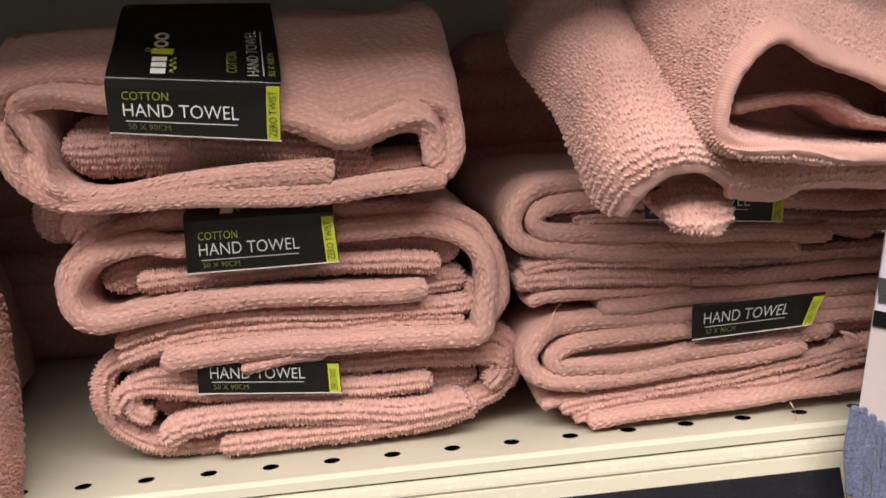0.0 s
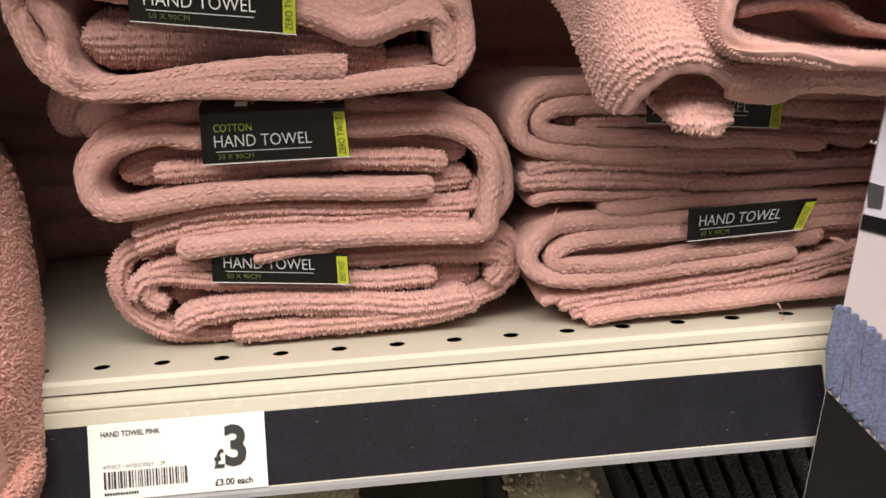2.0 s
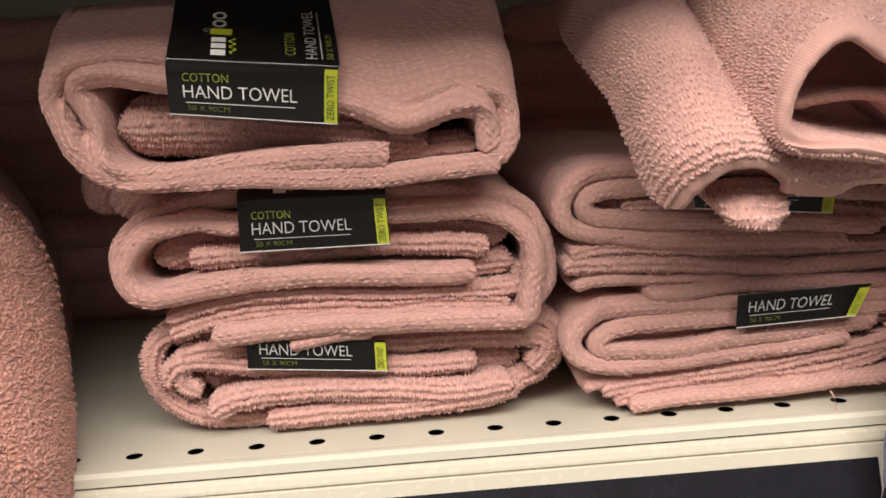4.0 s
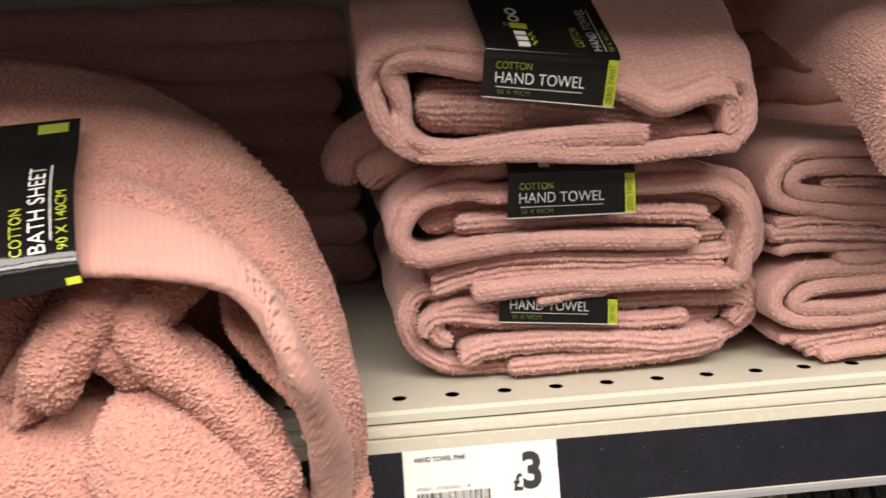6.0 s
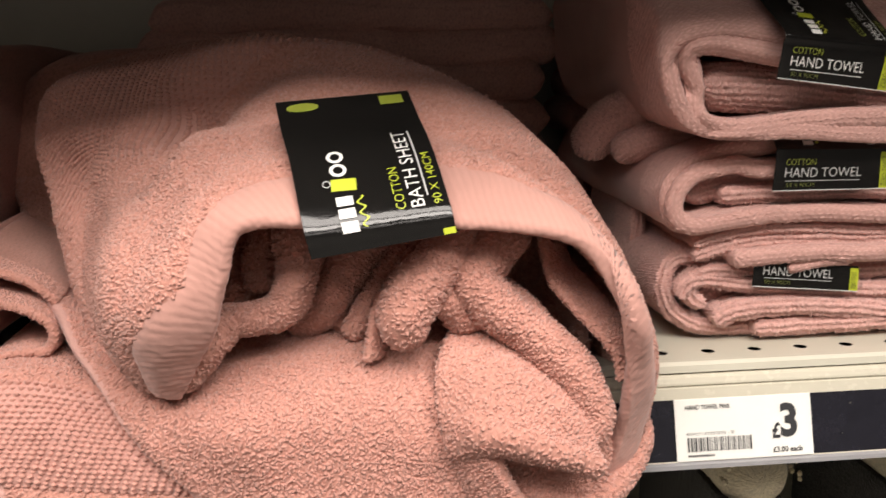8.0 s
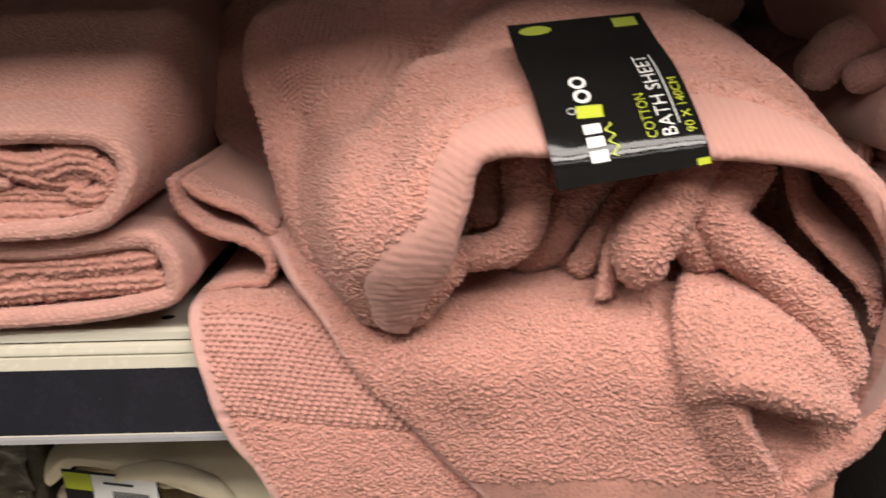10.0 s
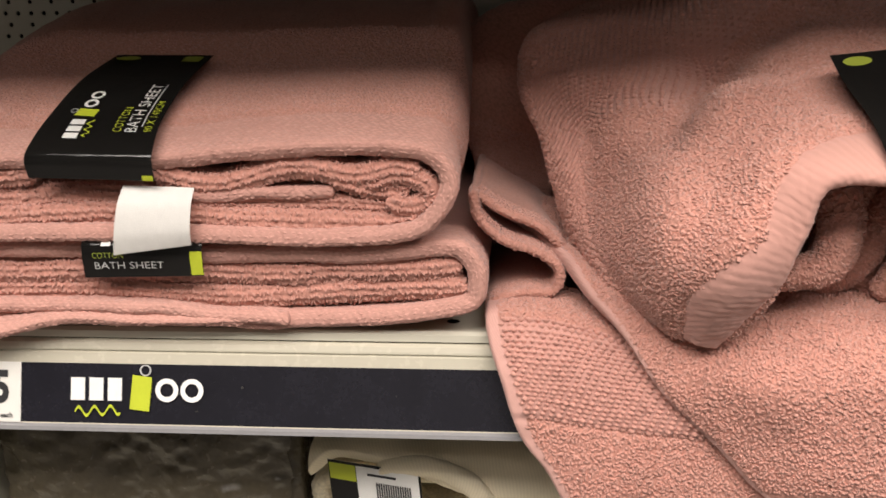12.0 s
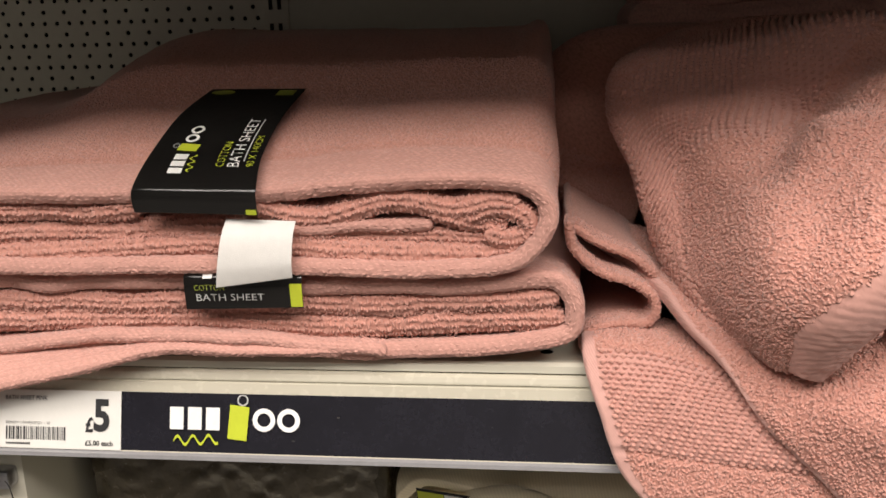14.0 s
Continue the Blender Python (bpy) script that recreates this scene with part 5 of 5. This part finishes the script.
layer(big, "gathered_edge", 0.440, [(-652, 92), (-649, 74), (-634, 60), (-610, 51), (-596, 38), (-600, 24), (-620, 22), (-640, 16), (-643, 4)], 5, 0.14, rope=0.0002, mat=M_BATH)
layer(big, "gathered_edge", 0.452, [(-650, 88), (-632, 76), (-612, 66), (-596, 52)], 5, 0.12, rope=0.0002, mat=M_BATH)

# the folds inside the opening
roll("inner_roll", big, [(-436, 440, 112), (-441, 402, 104), (-440, 390, 81), (-448, 385, 62), (-470, 387, 55), (-494, 396, 52)], [12, 12, 12, 11, 9, 8], M_LOOPS)
roll("inner_roll", big, [(-474, 395, 58), (-488, 380, 46), (-499, 378, 32), (-508, 382, 18)], [10, 10, 9, 7], M_LOOPS)
roll("inner_roll", big, [(-380, 445, 110), (-395, 420, 96), (-415, 412, 72), (-432, 414, 50), (-448, 424, 40)], [13, 13, 13, 12, 11], M_LOOPS)
cloth("inner_lining", [mm(c) for c in (
    [(-500, 430, 20), (-488, 440, 60), (-470, 450, 100), (-420, 455, 112), (-340, 455, 112), (-290, 450, 90), (-262, 440, 40), (-256, 430, 0)],
    [(-480, 500, 20), (-470, 500, 60), (-450, 500, 90), (-400, 505, 100), (-340, 505, 100), (-300, 500, 80), (-280, 500, 40), (-270, 490, 0)])], 0.008, big, [M_LOOPS])
cloth("inner_wall", [mm(c) for c in (
    [(-490, 470, 20), (-440, 460, 30), (-400, 476, 30), (-350, 458, 30), (-300, 470, 30), (-262, 460, 10)],
    [(-485, 465, 70), (-440, 450, 70), (-400, 470, 70), (-350, 452, 70), (-300, 466, 70), (-262, 460, 60)],
    [(-470, 460, 112), (-430, 448, 114), (-400, 465, 114), (-350, 448, 114), (-300, 460, 108), (-270, 455, 90)])], 0.008, big, [M_LOOPS])
roll("inner_roll", big, [(-414, 430, 108), (-424, 420, 92), (-434, 418, 72), (-440, 424, 52)], [9, 10, 11, 10], M_LOOPS)
roll("inner_roll", big, [(-368, 440, 110), (-384, 428, 92), (-402, 420, 70), (-414, 418, 48), (-418, 420, 38)], [8, 9, 9, 9, 8], M_LOOPS)
roll("inner_roll", big, [(-356, 440, 108), (-372, 422, 92), (-390, 408, 70), (-404, 402, 48), (-410, 404, 36)], [7, 8, 8, 8, 7], M_LOOPS)
roll("inner_roll", big, [(-452, 440, 110), (-460, 420, 96), (-464, 410, 80), (-462, 405, 66)], [8, 9, 9, 8], M_LOOPS)
roll("inner_roll", big, [(-470, 460, 100), (-476, 440, 80), (-486, 425, 60), (-490, 420, 45)], [11, 12, 12, 10], M_LOOPS)
cloth("inner_flap", [mm(c) for c in (
    [(-359, 420, 104), (-384, 398, 80), (-399, 382, 54), (-404, 377, 29)],
    [(-353, 424, 104), (-378, 402, 80), (-393, 386, 54), (-397, 381, 29)],
    [(-345, 440, 104), (-368, 420, 80), (-383, 410, 54), (-386, 410, 30)])], 0.006, big, [M_BATH], fuzz=0.0005)
roll("inner_roll", big, [(-334, 425, 114), (-343, 400, 102), (-358, 384, 86), (-374, 376, 68), (-379, 374, 54), (-368, 376, 45)], [13, 14, 15, 16, 16, 13], M_LOOPS)
roll("inner_roll", big, [(-376, 386, 70), (-358, 384, 66), (-345, 388, 55), (-338, 394, 44)], [10, 11, 12, 12], M_LOOPS)
roll("inner_roll", big, [(-308, 425, 108), (-315, 402, 98), (-331, 388, 86), (-338, 382, 74), (-326, 378, 58), (-301, 374, 40), (-281, 366, 20), (-271, 362, -4), (-280, 357, -20)], [12, 13, 14, 14, 14, 14, 13, 12, 11], M_LOOPS)
roll("inner_roll", big, [(-330, 400, 66), (-312, 392, 52), (-296, 384, 30), (-284, 372, 6), (-282, 364, -14)], [12, 13, 13, 12, 10], M_LOOPS)
cloth("inner_hem", [mm(c) for c in (
    [(-297, 404, 104), (-293, 385, 72), (-278, 374, 52), (-259, 366, 30), (-256, 364, 14)],
    [(-292, 408, 104), (-288, 390, 74), (-273, 380, 55), (-255, 372, 33), (-251, 370, 16)],
    [(-280, 425, 104), (-276, 410, 78), (-262, 400, 60), (-246, 392, 38), (-242, 390, 18)])], 0.006, big, [M_BATH], fuzz=0.0005)
cloth("bulging_fold", [mm(c) for c in (
    [(-350, 400, 44), (-325, 392, 36), (-298, 384, 22), (-272, 378, 2)],
    [(-362, 374, 26), (-330, 360, 26), (-300, 354, 10), (-274, 356, -12)],
    [(-362, 358, 2), (-338, 340, 6), (-308, 340, -4), (-272, 348, -24)],
    [(-356, 354, -18), (-338, 334, -4), (-310, 333, -10), (-268, 345, -30)],
    [(-346, 358, -30), (-331, 345, -16), (-308, 342, -20), (-272, 350, -36)]) ], 0.010, big, [M_LOOPS], step=0.0026, vstep=0.0026, grow=1.0, fuzz=0.0005, soft_back=True)
cloth("bulging_fold", [mm(c) for c in (
    [(-372, 380, 22), (-364, 366, 10), (-352, 352, -8), (-340, 344, -10), (-332, 340, -20)],
    [(-362, 378, -20), (-352, 364, -30), (-342, 352, -36), (-330, 346, -40), (-318, 344, -44)],
    [(-350, 378, -60), (-342, 366, -66), (-330, 356, -70), (-316, 352, -72), (-302, 352, -74)],
    [(-340, 378, -120), (-330, 370, -120), (-318, 362, -120), (-306, 360, -120), (-292, 362, -120)])], 0.010, big, [M_LOOPS], step=0.0026, vstep=0.0026, grow=1.0, fuzz=0.0005, soft_back=True)
roll("lower_rim", big, [(-228, 405, -25), (-240, 388, -50), (-262, 372, -62), (-290, 360, -72), (-300, 358, -90), (-300, 360, -120)], [9, 9, 9, 8, 8, 8], M_LOOPS)


# ---- towels stored behind ----
def stored_pile(x0, x1, y, heights, label, group):
    z = 0.0
    for k, h in enumerate(heights):
        t = thing("stored_towel", label, "towel", group=group)
        a, b = x0 + 8 * math.sin(k * 2.3), x1 + 9 * math.cos(k * 1.7)
        for j, f in enumerate((0.27, 0.77)):
            s = 4 * math.sin(k * 2.9 + j * 2)
            layer(t, "folded_layer", y + 0.007 * math.sin(k * 1.9 + j), [(b - 6 * j, z + h * f + s), (b * 0.65 + a * 0.35, z + h * f - s * 0.7), ((a + b) / 2, z + h * f + s * 0.5), (b * 0.3 + a * 0.7, z + h * f - s * 0.6), (a + 9 * j, z + h * f + s)],
                  h * 0.57, 0.13, step=0.004, mat=M_TERRY, rope=0, wobble=0.003, fuzz=0.0008)
        z += h


stored_pile(-600, -206, 0.745, [64, 60, 66, 62], "pink bath towel folded at the back of the shelf", "towels stored behind")
stored_pile(-186, 22, 0.745, [58, 64, 60, 66], "pink towel folded in the dark behind the stack", "towels stored behind")
stored_pile(40, 330, 0.745, [60, 62, 58, 66], "pink towel folded in the dark behind the stack", "towels stored behind")
t = thing("hand_towel", "pink hand towel slumped behind the first stack", "towel", group="towels stored behind")
roll("slumped_fold", t, [(-226, 560, 128), (-222, 548, 140), (-205, 540, 156), (-170, 545, 160), (-100, 560, 158)], [14, 16, 17, 17, 16], M_TERRY)
roll("slumped_fold", t, [(-212, 530, 126), (-196, 522, 138), (-170, 520, 140), (-110, 530, 140)], [10, 12, 12, 12], M_TERRY)
layer(t, "outer_fold", 0.545, [(-60, 12), (-170, 12), (-186, 50), (-184, 100), (-165, 128), (-60, 132)], 10, 0.12, mat=M_TERRY, step=0.003, rope=0)


# ---- printed card at the end of the rail ----
def edge_x(z):
    return 226 + (z - 133) * 37 / 227


def flat_piece(name, pts, y, thick, mat, parent, label=""):
    bm = bmesh.new()
    a = [bm.verts.new((x / 1000, y, SHELF + z / 1000)) for x, z in pts]
    b = [bm.verts.new((x / 1000, y + thick, SHELF + z / 1000)) for x, z in pts]
    n = len(pts)
    bm.faces.new(a)
    bm.faces.new(b[::-1])
    for i in range(n):
        bm.faces.new((a[i], b[i], b[(i + 1) % n], a[(i + 1) % n]))
    bmesh.ops.recalc_face_normals(bm, faces=bm.faces[:])
    return part(name, bm, mat, parent, label)


card = thing("display_card", "printed card showing blue ribbed towelling on black and pale panels", "display card")
flat_piece("board", [(edge_x(-200), -200), (330, -200), (330, 210), (edge_x(210), 210)], 0.3985, 0.0006, M_CARD_PALE, card)
flat_piece("lilac_panel", [(edge_x(68), 68), (330, 36), (330, 210), (edge_x(210), 210)], 0.3978, 0.0006, M_CARD_LILAC, card)
flat_piece("black_line", [(edge_x(60), 61), (330, 25), (330, 35), (edge_x(68), 69)], 0.3974, 0.0006, M_CARD_BLACK, card)
flat_piece("black_panel", [(edge_x(-200), -200), (330, -200), (330, -171), (edge_x(-29), -29)], 0.3978, 0.0006, M_CARD_BLACK, card)
flat_piece("clasp", [(217.5, 86), (226, 83), (225, 71), (217, 73)], 0.3970, 0.0012, M_STEEL, card, "steel clasp shown on the card")
for k in range(26):
    x = 200.5 + k * 4.6
    z1 = 17 - (x - 207) * 0.89
    z0 = -27 - (x - 199) * 1.08
    roll("rib", card, [(x + 4, 397.6, min(z1, 20)), (x + 1, 397.4, (z0 + z1) / 2), (x, 397.6, z0)], [2.9, 3.0, 2.9], M_BLUE, flat=0.45, fuzz=0.0003, step=0.004)


# ---- the shelf below ----
t = thing("bath_mat", "cream ribbed bath mat folded on the lower shelf", "bath mat", group="goods on the lower shelf")
for k in range(3):
    layer(t, "folded_layer", 0.50, [(-522, -292 + k * 50), (-507, -270 + k * 50), (-522, -248 + k * 50), (-662, -246 + k * 50), (-762, -250 + k * 50), (-776, -270 + k * 50), (-762, -290 + k * 50), (-662, -292 + k * 50)], 14, 0.25, mat=M_CREAM, step=0.004, rope=0, fuzz=0.001)
cloth("ribbed_fold", [mm(c) for c in (
    [(-780, 486, -140), (-762, 480, -122), (-732, 478, -122), (-692, 476, -135), (-652, 476, -150), (-602, 478, -155), (-542, 480, -150)],
    [(-780, 500, -122), (-757, 500, -110), (-722, 500, -108), (-682, 500, -112), (-642, 500, -116), (-592, 500, -118), (-537, 500, -118)],
    [(-762, 560, -110), (-742, 560, -106), (-712, 560, -104), (-672, 560, -106), (-632, 560, -108), (-582, 560, -110), (-532, 560, -112)],
    [(-762, 700, -110), (-742, 700, -106), (-712, 700, -104), (-672, 700, -106), (-632, 700, -108), (-582, 700, -110), (-532, 700, -112)])], 0.012, t, [M_CREAM_RIB], step=0.003, vstep=0.003)
roll("looped_fold", t, [(-727, 478, -128), (-692, 474, -124), (-662, 474, -134), (-642, 474, -156), (-638, 474, -180)], [7, 8, 8, 8, 8], M_CREAM_RIB)
f = Face([((-760, 472, -166), (-690, 466, -174)), ((-764, 475, -120), (-694, 470, -127))])
s = f.sheet("paper_sleeve", t, M_SLEEVE, label="black, lime and white paper sleeve")
f.flat("lime_block", s, M_LIME, [quad(0.001, 0.032, 0.021, 0.045)])
f.flat("white_panel", s, M_WHITE_INK, [quad(0.0215, 0.001, 0.069, 0.045)])
f.flat("barcode", s, M_INK, [quad(0.036 + k * 0.0018, 0.003, 0.0372 + k * 0.0018, 0.034) for k in range(15)], lift=0.0012)
f.flat("print_line", s, M_INK, [quad(0.030, 0.0385, 0.052, 0.0405)], lift=0.0012)

t = thing("wrapped_pack", "dark pack wrapped in creased clear film on the lower shelf", "pack", group="goods on the lower shelf")
part("wrapping", box_mesh((-1.03, 0.50, 0.70), (-0.79, 0.84, 0.905), 0.012), M_FILM, t, smooth=True)
cloth("film_fold", [mm(c) for c in (
    [(-1026, 500, -96), (-980, 498, -97), (-930, 498, -96), (-880, 498, -98), (-798, 500, -97)],
    [(-1028, 493, -106), (-985, 489, -112), (-935, 494, -104), (-885, 488, -114), (-796, 493, -106)],
    [(-1027, 494, -150), (-978, 487, -150), (-925, 495, -146), (-876, 490, -152), (-797, 494, -150)],
    [(-1027, 496, -230), (-972, 492, -230), (-925, 496, -230), (-872, 490, -230), (-797, 496, -230)])], 0.0012, t, [M_FILM], step=0.003, vstep=0.003, grow=1.0, wobble=0.003, wsize=0.012, fuzz=0.0)
t = thing("shelf_bracket", "cream steel bracket under the shelf with a wire clip", "bracket")
part("plate", prism([(0.43, SHELF - 0.078), (0.62, SHELF - 0.078), (0.62, SHELF - 0.21), (0.43, SHELF - 0.21)], -1.078, -1.046), M_METAL, t)
part("bracket_clip", box_mesh((-1.085, 0.417, SHELF - 0.100), (-1.050, 0.43, SHELF - 0.086), 0.003), M_STEEL, t)
roll("wire_hook", t, [(-1052, 416, -92), (-1046, 412, -96), (-1044, 412, -112)], [0.8, 0.8, 0.8], M_DARK, fuzz=0.0)

for x, z in ((-96, -128), (70, -146)):
    t = thing("knitted_mat", "cream knobbly bath mat rolled on the lower shelf", "bath mat", group="goods on the lower shelf")
    r = random.Random(int(x) + 500)
    roll("rolled_mat", t, [(x, 500, z), (x + 2, 560, z - 2), (x, 700, z)], [28, 30, 30], M_CREAM, step=0.004)
    for k in range(60):
        a, b = r.uniform(0, 3.1416), r.uniform(0, 0.06)
        px, pz = x + 29 * math.cos(a), z + 29 * math.sin(a)
        roll("tuft", t, [(px, 496 + b * 1000, pz), (px + 3 * math.cos(a), 494 + b * 1000, pz + 3 * math.sin(a))], [2.6, 2.2], M_CREAM, step=0.003, fuzz=0.0002)
    part("rest", box_mesh(((x - 26) / 1000, 0.50, 0.70), ((x + 26) / 1000, 0.72, SHELF + (z - 22) / 1000), 0.006), M_GREY, t)
for k in range(9):
    t = thing("grey_towel", "dark grey towel standing folded on the lower shelf", "towel", group="grey towels on the lower shelf")
    x = 128 + k * 17
    layer(t, "upright_fold", 0.55, [(x + 60, -296), (x + 30, -220), (x, -140), (x + 6, -134), (x + 12, -140), (x + 42, -220), (x + 70, -296)], 5, 0.2, mat=M_GREY, step=0.004, rope=0)
